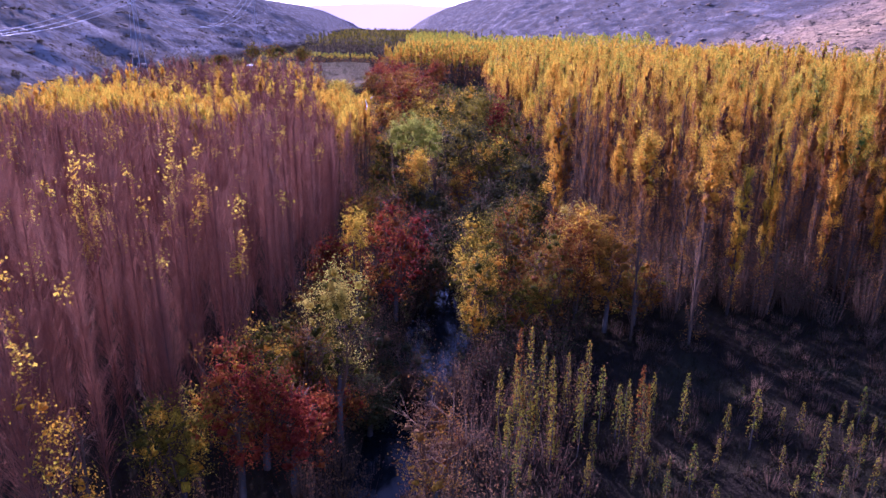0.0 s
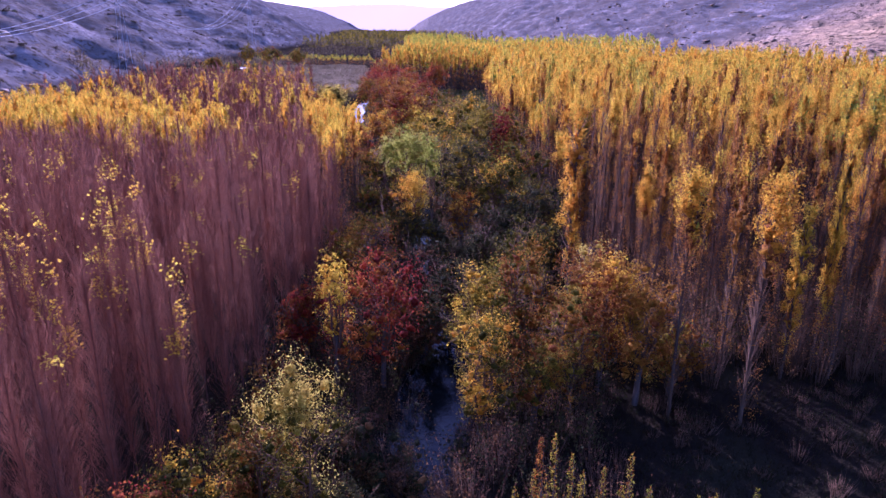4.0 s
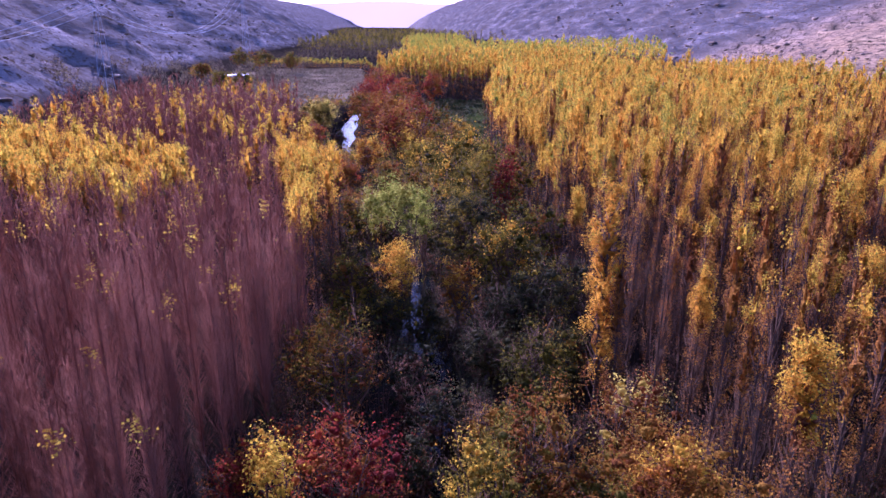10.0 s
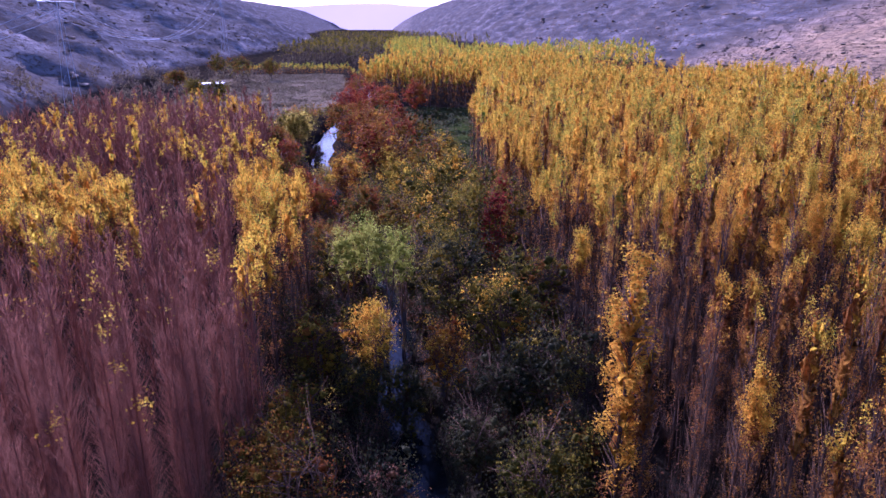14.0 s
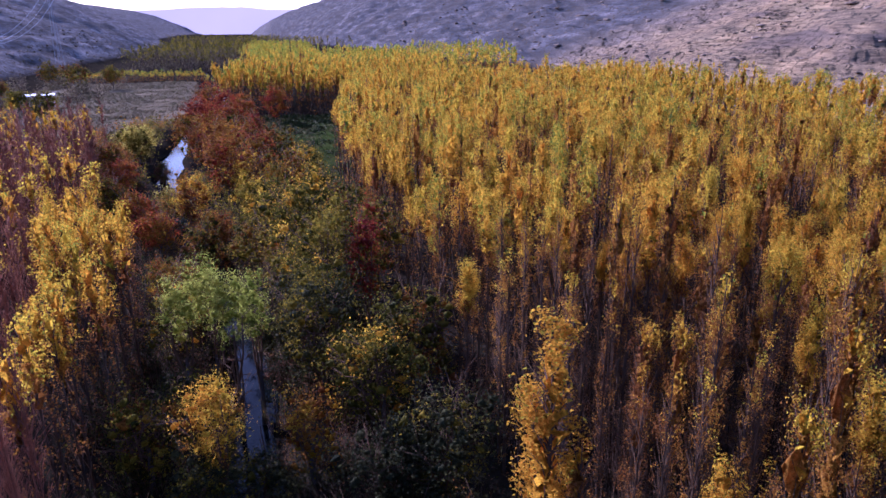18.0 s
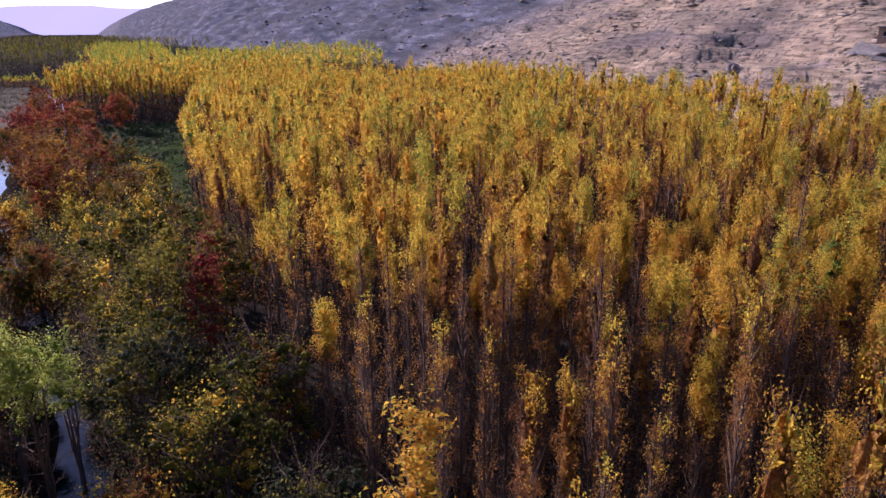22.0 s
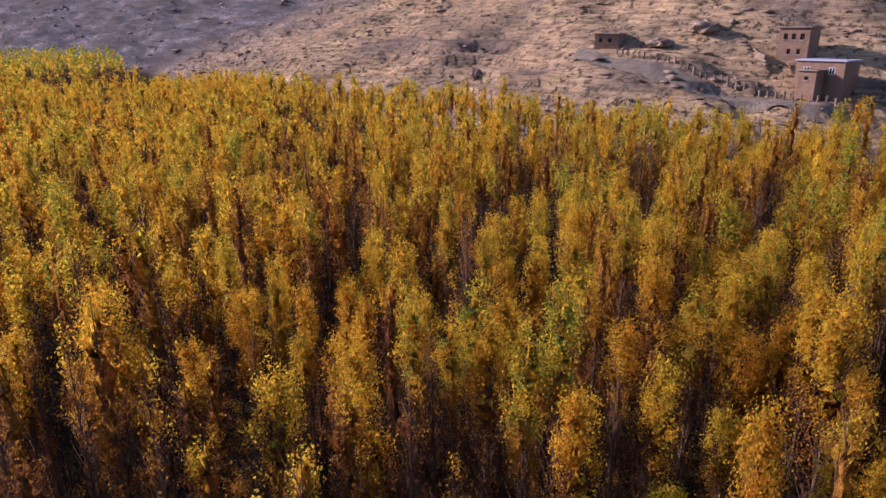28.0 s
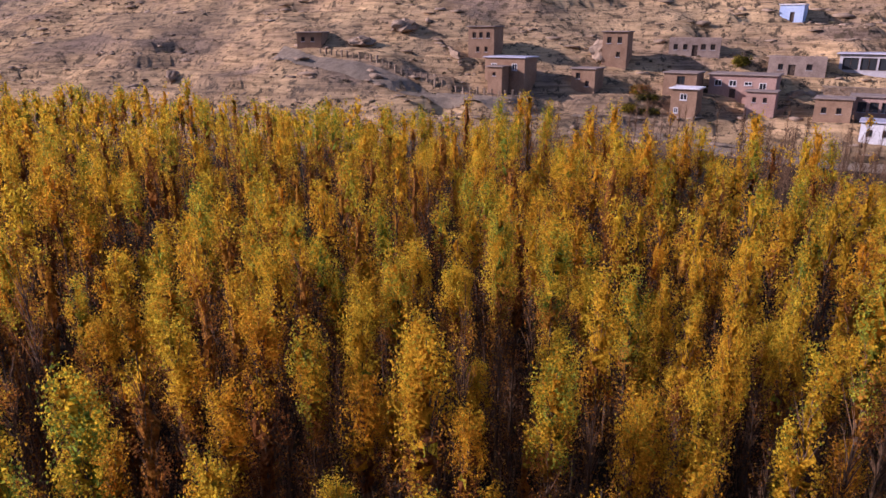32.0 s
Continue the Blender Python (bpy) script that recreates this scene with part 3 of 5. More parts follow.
def grove(name, spots, kinds, mats, label, category, seed):
    """Trees past counting, one sheet of real twigs and leaves. kinds: meshes of one tree each; spots: x, y, scale, kind."""
    rng = np.random.default_rng(seed)
    arrays = []
    for trunk, crown in kinds:
        for me, shift in ((trunk, 0), (crown, 1)):
            co = np.empty(len(me.vertices) * 3, np.float32)
            me.vertices.foreach_get("co", co)
            start, total, slot = (np.empty(len(me.polygons), np.int32) for _ in range(3))
            me.polygons.foreach_get("loop_start", start)
            me.polygons.foreach_get("loop_total", total)
            me.polygons.foreach_get("material_index", slot)
            li = np.empty(len(me.loops), np.int32)
            me.loops.foreach_get("vertex_index", li)
            arrays.append((co.reshape(-1, 3), start, total, slot + shift, li))
    blocks = []
    for n, (trunk, crown) in enumerate(kinds):
        mine = [s for s in spots if s[3] == n]
        if not mine:
            continue
        xy = np.array([s[:2] for s in mine], float)
        z = ground(xy[:, 0], xy[:, 1])
        sc = np.array([s[2] for s in mine], float)
        turn = rng.uniform(0, 2 * math.pi, len(mine))
        c, s_ = np.cos(turn)[:, None], np.sin(turn)[:, None]
        for co, start, total, slot, li in arrays[2 * n : 2 * n + 2]:
            px = (co[:, 0] * c - co[:, 1] * s_) * np.sqrt(sc)[:, None] + xy[:, :1]
            py = (co[:, 0] * s_ + co[:, 1] * c) * np.sqrt(sc)[:, None] + xy[:, 1:]
            pz = co[:, 2] * sc[:, None] + z[:, None]
            v = np.stack([px, py, pz], -1)
            for size in np.unique(total):
                for sl in np.unique(slot):
                    some = (total == size) & (slot == sl)
                    if some.any():
                        f = li[start[some][:, None] + np.arange(size)]
                        used, back = np.unique(f, return_inverse=True)
                        f = back.reshape(f.shape)
                        vv = v[:, used].reshape(-1, 3)
                        ff = (f[None] + (np.arange(len(mine)) * len(used))[:, None, None]).reshape(-1, size)
                        blocks.append((vv, ff, sl))
    ob = new(name, soup(name, blocks, mats))
    return tagged(ob, label, category, kind="stuff")


def orchard_spots(x0, x1, y0, y1, dx, dy, jitter, seed, keep):
    """Rows of a plantation, a little uneven, where keep(x, y) holds."""
    rng = np.random.default_rng(seed)
    X, Y = np.meshgrid(np.arange(x0, x1, dx), np.arange(y0, y1, dy))
    X, Y = X + rng.normal(0, jitter, X.shape), Y + rng.normal(0, jitter, X.shape)
    some = keep(X, Y)
    return np.stack([X[some], Y[some]], -1)


EDGE_Y, EDGE_X = (20, 36, 50, 65, 100, 150, 220, 300), (66, 72, 76, 78, 80, 74, 74, 76)
FRONT_X, FRONT_Y = (8, 12, 24, 32, 42, 60, 90), (50, 38, 37, 33, 28, 25, 25)


def in_right(x, y):
    left = np.interp(y, (30, 44, 60, 75, 100, 130, 198), (12, 10.5, 10.5, 9, 5.6, 7, 16))
    return (x > left) & (x < np.interp(y, EDGE_Y, EDGE_X)) & (y > np.interp(x, FRONT_X, FRONT_Y)) & (y < np.interp(x, (14, 24), (198, 178)))


def track_gap(x, y):
    """Uneven growth: thin lanes and holes in the stand."""
    across = 0.84 * x + 0.54 * y
    lane = (across > 103.5) & (across < 112) & (y > 86) & (y < 118)
    return ~lane & (value_noise(x / 5.0, y / 9.0) > -0.40) & ((value_noise(x / 2.6 + 9, y / 3.4) > -0.37) | (y < np.interp(x, FRONT_X, FRONT_Y) + 9))


# the golden plantation on the right bank
right = orchard_spots(8, 95, 24, 200, 2.2, 1.85, 0.36, 11, lambda x, y: in_right(x, y) & track_gap(x, y))
rng = np.random.default_rng(5)
path_xy = np.array([(2.5, 34), (5.5, 38), (11, 39), (20, 38.5)])
near = np.min(np.linalg.norm(right[:, None] - path_xy[None], axis=2), axis=1)
order = np.argsort(near)
close, rest = right[order[:260]], right[order[260:]]
kinds = [poplar_meshes(100 + i, 11.6 + 0.5 * (i % 3), 4300, 0.083, f, lime, bare, w * 1.06, 130, 6, 3, 0.26, 0.65 if f < 0.7 else 0.0) for i, (f, lime, bare, w) in enumerate(
    ((1.0, 0.06, 0.65, 0.68), (0.95, 0.16, 0.68, 0.66), (0.52, 0.06, 0.53, 0.58), (1.0, 0.04, 0.6, 0.76), (0.3, 0.08, 0.53, 0.53), (0.95, 0.4, 0.68, 0.66)))]
kinds.append(poplar_meshes(150, 12.4, 6400, 0.085, 1.0, 0.03, 0.24, 0.58, 120, 6, 3, 0.26, -0.25))
weights = np.array([0.24, 0.2, 0.16, 0.16, 0.12, 0.12])


def kind_at(x, y, long_ones=False):
    """Which look a tree has: greener and fuller stands in patches."""
    green = value_noise(x / 14 + 3, y / 14)
    w = weights.copy()
    w[5] += 0.8 * max(0, green)
    w[2] += 0.25 * max(0, -green)
    w[4] += 0.2 * max(0, -green)
    thin = float(np.clip(min((26 - x) / 10, (66 - y) / 12), 0, 1))
    w *= 1 - 0.75 * thin
    w[2] += 1.6 * thin
    w[4] += 1.7 * thin
    edge = float(np.clip(1 - (y - np.interp(x, FRONT_X, FRONT_Y)) / 7, 0, 1)) * float(np.clip((x - 13) / 5, 0, 1))
    return 6 if long_ones and rng.uniform() < 0.8 * edge else int(rng.choice(6, p=w / w.sum()))


LOOKS = ("golden poplar with a full leafy column", "yellow poplar turning green at the tip", "half-bare poplar with brownish leaves", "broad golden-orange poplar in full leaf",
         "nearly bare poplar with a few yellow leaves", "yellow-green poplar still in leaf", "golden poplar leafy almost to the ground")
masters = {}
for x, y in close:
    n = kind_at(x, y, True)
    m = at_ground(x, y, rng.uniform(0, 360), 0.05) @ Matrix.Diagonal((*(2 * [rng.uniform(0.74, 1.14)]), float(np.clip(rng.normal(0.96, 0.12), 0.66, 1.18)), 1))
    if n not in masters:
        t = thing("poplar_tree", Matrix(), LOOKS[n] + " in the plantation", "tree", "plantation poplars")
        mesh_part("trunk", kinds[n][0], t, "slim pale trunk")
        mesh_part("crown", kinds[n][1], t)
        t.matrix_world = m
        masters[n] = t
    else:
        t = copy_thing(masters[n], Matrix())
        t.matrix_basis = m

STANDS = ((1.0, 0.08, 0.66, 0.7), (0.95, 0.18, 0.69, 0.68), (0.6, 0.08, 0.53, 0.62), (1.0, 0.05, 0.61, 0.78), (0.38, 0.1, 0.53, 0.57), (0.95, 0.44, 0.69, 0.68))
mid_kinds = [poplar_meshes(200 + i, 11.6 + 0.5 * (i % 3), 1350, 0.12, f, lime, bare, w * 1.06, 44, 3, 3, 0.3, 0.65 if f < 0.7 else 0.0) for i, (f, lime, bare, w) in enumerate(STANDS)]
back_kinds = [poplar_meshes(230 + i, 11.6 + 0.5 * (i % 3), 290, 0.21, f, lime, bare + 0.03, w * 1.25, 22, 3, 3, 0.28) for i, (f, lime, bare, w) in enumerate(STANDS)]
POPLAR_MATS = [PALE_BARK, TWIG_BROWN, LEAF_GOLD, LEAF_RUST, LEAF_LIME]
grove("poplar_plantation", [(x, y, float(np.clip(rng.normal(0.95, 0.12), 0.66, 1.18)), kind_at(x, y)) for x, y in rest[:700]], mid_kinds, POPLAR_MATS, "dense stand of golden autumn poplars", "poplars", 21)
grove("poplar_plantation_edge", [(x, y, float(np.clip(rng.normal(0.95, 0.075), 0.75, 1.12)), kind_at(x, y)) for x, y in rest[700:]], back_kinds, POPLAR_MATS, "golden poplars reaching to the foot of the hill", "poplars", 27)

# far stands down the valley; leaf mix shifted to lime in place of haze
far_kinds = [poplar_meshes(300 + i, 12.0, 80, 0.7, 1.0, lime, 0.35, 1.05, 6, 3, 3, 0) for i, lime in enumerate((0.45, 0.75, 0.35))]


def far_stand(x, y):
    left = np.interp(y, (196, 215, 260, 330, 420, 560), (14, -14, -22, -14, -20, -60))
    edge = np.interp(y, RIGHT_Y, RIGHT_X) - 10
    block = (y > 200) & (x > left) & (x < edge) & ~((x > 46) & (y < 255)) & ((y < 395) | (x < 15))
    leftwood = (y > 400) & (x < -25) & (x > np.interp(y, LEFT_Y, LEFT_X) + 25)
    return block | leftwood


block = orchard_spots(-24, 46, 203, 262, 2.5, 2.8, 0.5, 35, lambda x, y: far_stand(x, y))
block_kinds = [poplar_meshes(320 + i, 11.8, 150, 0.36, 1.0, 0.35, b_, 0.75, 16, 3, 3) for i, b_ in enumerate((0.5, 0.4, 0.6))]
grove("river_bend_poplars", [(x, y, rng.uniform(0.85, 1.1), int(rng.integers(0, 3))) for x, y in block], block_kinds, POPLAR_MATS, "dense poplar block with bare dark stems", "poplars", 36)
far = orchard_spots(-140, 110, 196, 640, 5.0, 5.8, 1.0, 31, lambda x, y: far_stand(x, y) & ~((x < 46) & (y < 262)))
# far stands with haze painted into the leaf colours
HAZED_MATS = [PALE_BARK, TWIG_BROWN, LEAF_DULL, LEAF_DULL, LEAF_OLIVE]
grove("far_poplars", [(x, y, rng.uniform(0.85, 1.12), int(rng.integers(0, 3))) for x, y in far if x > -25], far_kinds, POPLAR_MATS, "far golden poplar stands down the valley", "poplars", 22)
grove("far_hazed_poplars", [(x, y, rng.uniform(0.85, 1.12), int(rng.integers(0, 3))) for x, y in far if x <= -25], far_kinds, HAZED_MATS, "poplar stands beyond the field, greyed for haze", "poplars", 32)
strip = orchard_spots(-88, -22, 338, 352, 2.4, 2.4, 0.4, 33, lambda x, y: x > -200)
wood = orchard_spots(-330, 60, 640, 1300, 11, 14, 3.0, 37, lambda x, y: (x > np.interp(y, LEFT_Y, LEFT_X) + 10) & (x < np.interp(y, RIGHT_Y, RIGHT_X) - 8))
grove("valley_woods", [(x, y, rng.uniform(0.8, 1.2), int(rng.integers(0, 2))) for x, y in wood], far_kinds, HAZED_MATS, "poplar woods far down the valley, haze in their leaf colour", "poplars", 38)
grove("young_poplar_rows", [(x, y, rng.uniform(0.28, 0.4), int(rng.integers(0, 2))) for x, y in strip], far_kinds, POPLAR_MATS, "rows of young yellow poplars beyond the field", "poplars", 23)

# the bare plantation on the left bank
def in_left(x, y):
    edge = np.interp(y, (8, 20, 35, 50, 66, 85), (-11, -10.5, -8.5, -7.2, -7.4, -9))
    return (x < edge) & (x > -50)


left_bare = orchard_spots(-50, -6, 11, 57, 1.75, 1.9, 0.45, 41, in_left)
near = np.linalg.norm((left_bare - [-3, 22]) * [1.0, 0.8], axis=1)
order = np.argsort(near)
bare_kinds = [bare_poplar_meshes(400 + i, 10.6 + 0.4 * (i % 3), 500, s, 0.105) for i, s in enumerate((0, 60, 0, 300, 40))]
masters = {}
for x, y in left_bare[order[:240]]:
    leafy = (-19 < x < -5 and 28.5 < y < 36) or (x > -14 and y < 19)
    n = int(rng.choice(5, p=(0.2, 0.14, 0.1, 0.42, 0.14) if leafy else (0.46, 0.1, 0.34, 0.02, 0.08)))
    m = at_ground(x, y, rng.uniform(0, 360), 0.05) @ Matrix.Diagonal((1, 1, rng.uniform(0.8, 1.0) if n == 3 else rng.uniform(0.8, 1.06), 1))
    if n not in masters:
        look_of = "leafless purplish poplar" if n in (0, 2) else "almost bare poplar with a few yellow leaves"
        t = thing("bare_poplar", Matrix(), look_of + " in the riverside stand", "tree", "bare poplars")
        mesh_part("trunk", bare_kinds[n][0], t, "slim pale trunk")
        mesh_part("crown", bare_kinds[n][1], t)
        t.matrix_world = m
        masters[n] = t
    else:
        t = copy_thing(masters[n], Matrix())
        t.matrix_basis = m
bare_mid = [bare_poplar_meshes(450 + i, 10.8, 150, s, 0.15, 2.6) for i, s in enumerate((0, 10, 40))]
BARE_MATS = [STEM_BARK, TWIG, LEAF_YELLOW]
grove("bare_poplar_plantation", [(x, y, rng.uniform(0.85, 1.08), int(rng.choice(3, p=(0.7, 0.2, 0.1)))) for x, y in left_bare[order[240:]]], bare_mid, BARE_MATS,
      "dense stand of leafless purplish poplars", "poplars", 24)

# rows behind it that still have their yellow tops, and a thinner stand beyond
left_gold = orchard_spots(-50, -6, 57, 92, 2.0, 1.9, 0.3, 43, lambda x, y: in_left(x, y) & (y < np.interp(x, (-45, -25, -14, -7), (92, 82, 88, 80))))
top_kinds = [poplar_meshes(500 + i, 11.8, 1100, 0.135, f_, 0.16, 0.6, 0.8, 40, 4, 3, 0.3, 0.22) for i, f_ in enumerate((1.0, 0.9, 0.6))]
lx, ly = left_gold[:, 0], left_gold[:, 1]
lean_part = ((lx > -18 - 0.41 * (ly - 67)) & (lx < -9.7 - 0.24 * (ly - 60))) | ((lx < -14) & (ly < 67))
lean_part &= rng.uniform(size=len(left_gold)) < 0.92
grove("bare_poplar_rows", [(x, y, rng.uniform(0.8, 0.94), int(rng.choice(3, p=(0.6, 0.25, 0.15)))) for x, y in left_gold[lean_part]], bare_mid, BARE_MATS, "leafless poplar rows between the golden ones", "poplars", 28)
grove("yellow_topped_poplars", [(x, y, rng.uniform(0.76, 0.92), int(rng.integers(0, 3))) for x, y in left_gold[~lean_part]], top_kinds, POPLAR_MATS, "poplars with bare stems and golden tops", "poplars", 25)
left_back = orchard_spots(-54, -14, 93, 145, 2.3, 2.4, 0.5, 44, lambda x, y: x < river_x(y) - 8)
golden = value_noise(left_back[:, 0] / 9, left_back[:, 1] / 7) + 0.3 * rng.uniform(-1, 1, len(left_back)) > np.interp(left_back[:, 1], (93, 104, 145), (0.06, 0.3, 0.36))
grove("thin_poplar_stand", [(x, y, rng.uniform(0.78, 0.94), int(rng.integers(0, 3))) for x, y in left_back[golden]], [back_kinds[2], back_kinds[4], back_kinds[0]], POPLAR_MATS, "thinning yellow poplars behind the bare ones", "poplars", 26)
back_bare = [bare_poplar_meshes(470 + i, 11.2, 110, s_, 0.26, 6.0) for i, s_ in enumerate((0, 12, 30))]
grove("bare_back_stand", [(x, y, rng.uniform(0.82, 1.0), int(rng.choice(3, p=(0.5, 0.3, 0.2)))) for x, y in left_back[~golden]], back_bare, BARE_MATS, "reddish bare poplar stand before the hill", "poplars", 30)


def broad_tree(name, x, y, top, radius, mat, label, seed, count=1500, size=0.15, low=0.25, mix=None, droop=0.0, solid=0.85):
    """A spreading riverside tree or bush: several leaning stems, forked limbs, leaf clumps with gaps. mix: other leaf colour and its share."""
    count, low, size = int(count * 3.1), low * 0.5, size * 0.85
    if y < 36:
        count, size = int(count * 1.5), size * 0.76
    rng = np.random.default_rng(seed)
    base = float(ground(x, y))
    height = top - base
    t = thing(name, pose(x, y, base - 0.05), label, "tree" if height > 4.5 else "bush")
    stems = 3 if radius > 1.4 else 2
    wood, tips = [], []
    trunk = [(*tube([(0, 0, 0), (0.05, 0.03, height * 0.2), (0.12, -0.05, height * 0.42)], (0.16, 0.13, 0.09), 7), 0)]
    for s in range(stems + 2):
        a = rng.uniform(0, 2 * math.pi) + s * 2.2
        r = radius * rng.uniform(0.35, 0.7)
        end = np.array((math.cos(a) * r, math.sin(a) * r, height * rng.uniform(0.6, 0.85)))
        start = np.array((0.05, 0.02, height * rng.uniform(0.12, 0.38)))
        bend = (start + end) / 2 + np.array((math.cos(a), math.sin(a), -0.3)) * radius * 0.15
        wood.append((*tube((start, bend, end), (0.08, 0.055, 0.025), 5), 0))
        for _ in range(9):
            along = rng.uniform(0.35, 1)
            p = start + (end - start) * along
            q_ = p + rng.normal(0, 1, 3) * radius * 0.42 + (0, 0, radius * 0.3)
            tips.append((p, q_))
    p0, p1 = np.array([t_[0] for t_ in tips]), np.array([t_[1] for t_ in tips])
    wood.append((*twigs(rng, p0, p1, 0.03), 0))
    f0 = p0 + (p1 - p0) * 0.5
    wood.append((*twigs(rng, np.repeat(f0, 3, 0), np.repeat(p1, 3, 0) + rng.normal(0, radius * 0.2, (len(p1) * 3, 3)), 0.014), 0))
    # clumps over a lumpy dome
    clumps = int(40 + 26 * radius)
    d = rng.normal(size=(clumps, 3))
    d /= np.linalg.norm(d, axis=1)[:, None]
    d[:, 2] = np.where(rng.uniform(size=clumps) < 0.62, np.abs(d[:, 2]), -np.abs(d[:, 2]) * 0.9)
    mid = height * (low + 0.5 * (1 - low))
    lumps = 0.72 + 0.5 * np.abs(np.sin(3.1 * d[:, 0] + seed) * np.sin(2.7 * d[:, 1] - seed)) + rng.uniform(-0.12, 0.12, clumps)
    centre = d * lumps[:, None] * np.array((radius, radius, (height - mid) * 0.95)) * (rng.uniform(0.12, 1, clumps) ** 0.4)[:, None] + (0, 0, mid)
    centre[:, 2] = np.clip(centre[:, 2], 0.4, height)
    centre[:, 2] = np.clip(centre[:, 2] * (height - 0.3 * radius**0.6) / np.quantile(centre[:, 2], 0.97), 0.4, height)
    centre[:, :2] *= 0.85 * radius / np.quantile(np.hypot(centre[:, 0], centre[:, 1]), 0.9)
    size_c = (0.27 * radius**0.6 * rng.uniform(0.7, 1.3, clumps))[:, None] * (1, 1, 0.8 + 0.5 * droop)
    pick = rng.integers(0, clumps, count)
    way = rng.normal(0, 0.85, (count, 3))
    spots = centre[pick] + way * size_c[pick]
    spots[:, 2] = np.maximum(spots[:, 2], 0.15)
    out = way + 0.3 * (spots - (0, 0, mid)) / radius
    tint = rng.uniform(size=clumps) < (mix[1] if mix else 0)
    other = tint[pick]
    corners = 3
    foliage = [(*leaves(rng, spots[~other], size, droop, corners, out[~other]), 0)]
    if other.any():
        foliage.append((*leaves(rng, spots[other], size, droop, corners, out[other]), 1))
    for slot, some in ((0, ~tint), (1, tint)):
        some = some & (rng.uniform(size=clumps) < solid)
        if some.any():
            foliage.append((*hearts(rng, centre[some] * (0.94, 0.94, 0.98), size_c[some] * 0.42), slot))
    mesh_part("trunk", soup("trunk", trunk, [BARK]), t)
    mesh_part("bough", soup("bough", wood, [TWIG_BROWN]), t)
    mesh_part("crown", soup("crown", foliage, [mat, mix[0] if mix else mat]), t)
    return t


def shrub_thicket(name, spots, mat, label, seed, leaf_count=160, size=0.14, twig_count=60):
    """Low bare brush and undergrowth, past counting."""
    rng = np.random.default_rng(seed)
    blocks = []
    for x, y, r, h in spots:
        z = float(ground(x, y))
        a, ra = rng.uniform(0, 2 * math.pi, twig_count), r * np.sqrt(rng.uniform(0, 1, twig_count))
        s = np.c_[x + 0.5 * np.cos(a) * ra, y + 0.5 * np.sin(a) * ra, np.full(twig_count, z - 0.05)]
        e = np.c_[x + np.cos(a) * ra * 1.1, y + np.sin(a) * ra * 1.1, z + h * rng.uniform(0.4, 1.0, twig_count)]
        blocks.append((*twigs(rng, s, e, 0.018), 0))
        if leaf_count:
            k = rng.integers(0, twig_count, leaf_count)
            p = s[k] + (e[k] - s[k]) * rng.uniform(0.35, 1.02, leaf_count)[:, None] + rng.normal(0, 0.13, (leaf_count, 3))
            p[:, 2] = np.maximum(p[:, 2], z + 0.1)
            blocks.append((*leaves(rng, p, size), 1))
    return tagged(new(name, soup(name, blocks, [TWIG_BROWN, mat])), label, "undergrowth", kind="stuff")


# thin bare trees between the plantation and the village
belt = orchard_spots(70, 118, 22, 110, 3.0, 2.8, 1.0, 61, lambda x, y: (x > np.interp(y, EDGE_Y, EDGE_X) + 1) & (x < np.interp(y, RIGHT_Y, RIGHT_X) - 6) & (value_noise(x / 9, y / 9) > -0.2))
belt_kinds = [bare_poplar_meshes(480 + i, 8.5, 80, s_, 0.24, 2.6) for i, s_ in enumerate((0, 30, 90))]
grove("bare_edge_trees", [(x, y, rng.uniform(0.65, 1.15), int(rng.choice(3, p=(0.7, 0.2, 0.1)))) for x, y in belt], belt_kinds, [PALE_BARK, TWIG_BROWN, LEAF_GOLD], "thin bare trees before the village", "trees", 29)

# ---- trees and bushes along the river ----
RED, ORANGE, OLIVE, YELLOW, WILLOW_, PALE_ = LEAF_RED, LEAF_ORANGE, LEAF_OLIVE, LEAF_GOLD, LEAF_WILLOW, LEAF_PALE
broad_tree("red_maple", -7.4, 21.0, 8.1, 1.5, RED, "crimson autumn tree on the near bank", 601, 1300, 0.14, 0.2, (ORANGE, 0.3))
broad_tree("red_maple", -5.6, 21.6, 6.4, 1.5, RED, "dark red leafy tree leaning over the river", 602, 1200, 0.13, 0.2)
broad_tree("yellow_bush_tree", -9.3, 20.2, 6.6, 1.5, OLIVE, "olive and yellow leafy tree by the red one", 603, 1200, 0.14, 0.2, (YELLOW, 0.4))
broad_tree("green_bush_tree", -7.0, 23.0, 7.9, 1.3, OLIVE, "yellow-green tree behind the red one", 604, 900, 0.14, 0.3, (YELLOW, 0.35))
broad_tree("willow_tree", -4.4, 25.3, 9.3, 1.3, PALE_, "pale yellow-green willow with drooping leaves", 605, 2000, 0.11, 0.6, (OLIVE, 0.4), 0.6, 0.8)
broad_tree("brown_bush", -7.3, 33.8, 5.6, 1.4, ORANGE, "thin brownish riverside tree losing leaves", 606, 300, 0.13, 0.2, None, 0, 0.15)
broad_tree("brown_bush", -4.6, 38.0, 5.2, 1.4, RED, "thin dark reddish bush by the river", 607, 300, 0.13, 0.2, None, 0, 0.15)
broad_tree("red_tree", -2.9, 38.8, 8.5, 2.1, RED, "dark red spreading tree over the river", 608, 1700, 0.14, 0.25, (ORANGE, 0.35))
broad_tree("yellow_tree", -5.1, 37.4, 8.7, 0.8, YELLOW, "small bright yellow tree beside the red one", 609, 500, 0.14, 0.4)
broad_tree("brown_tree", -4.1, 47.4, 8.1, 2.3, ORANGE, "rusty brown tree thinning out", 610, 800, 0.13, 0.25, (OLIVE, 0.35), 0, 0.15)
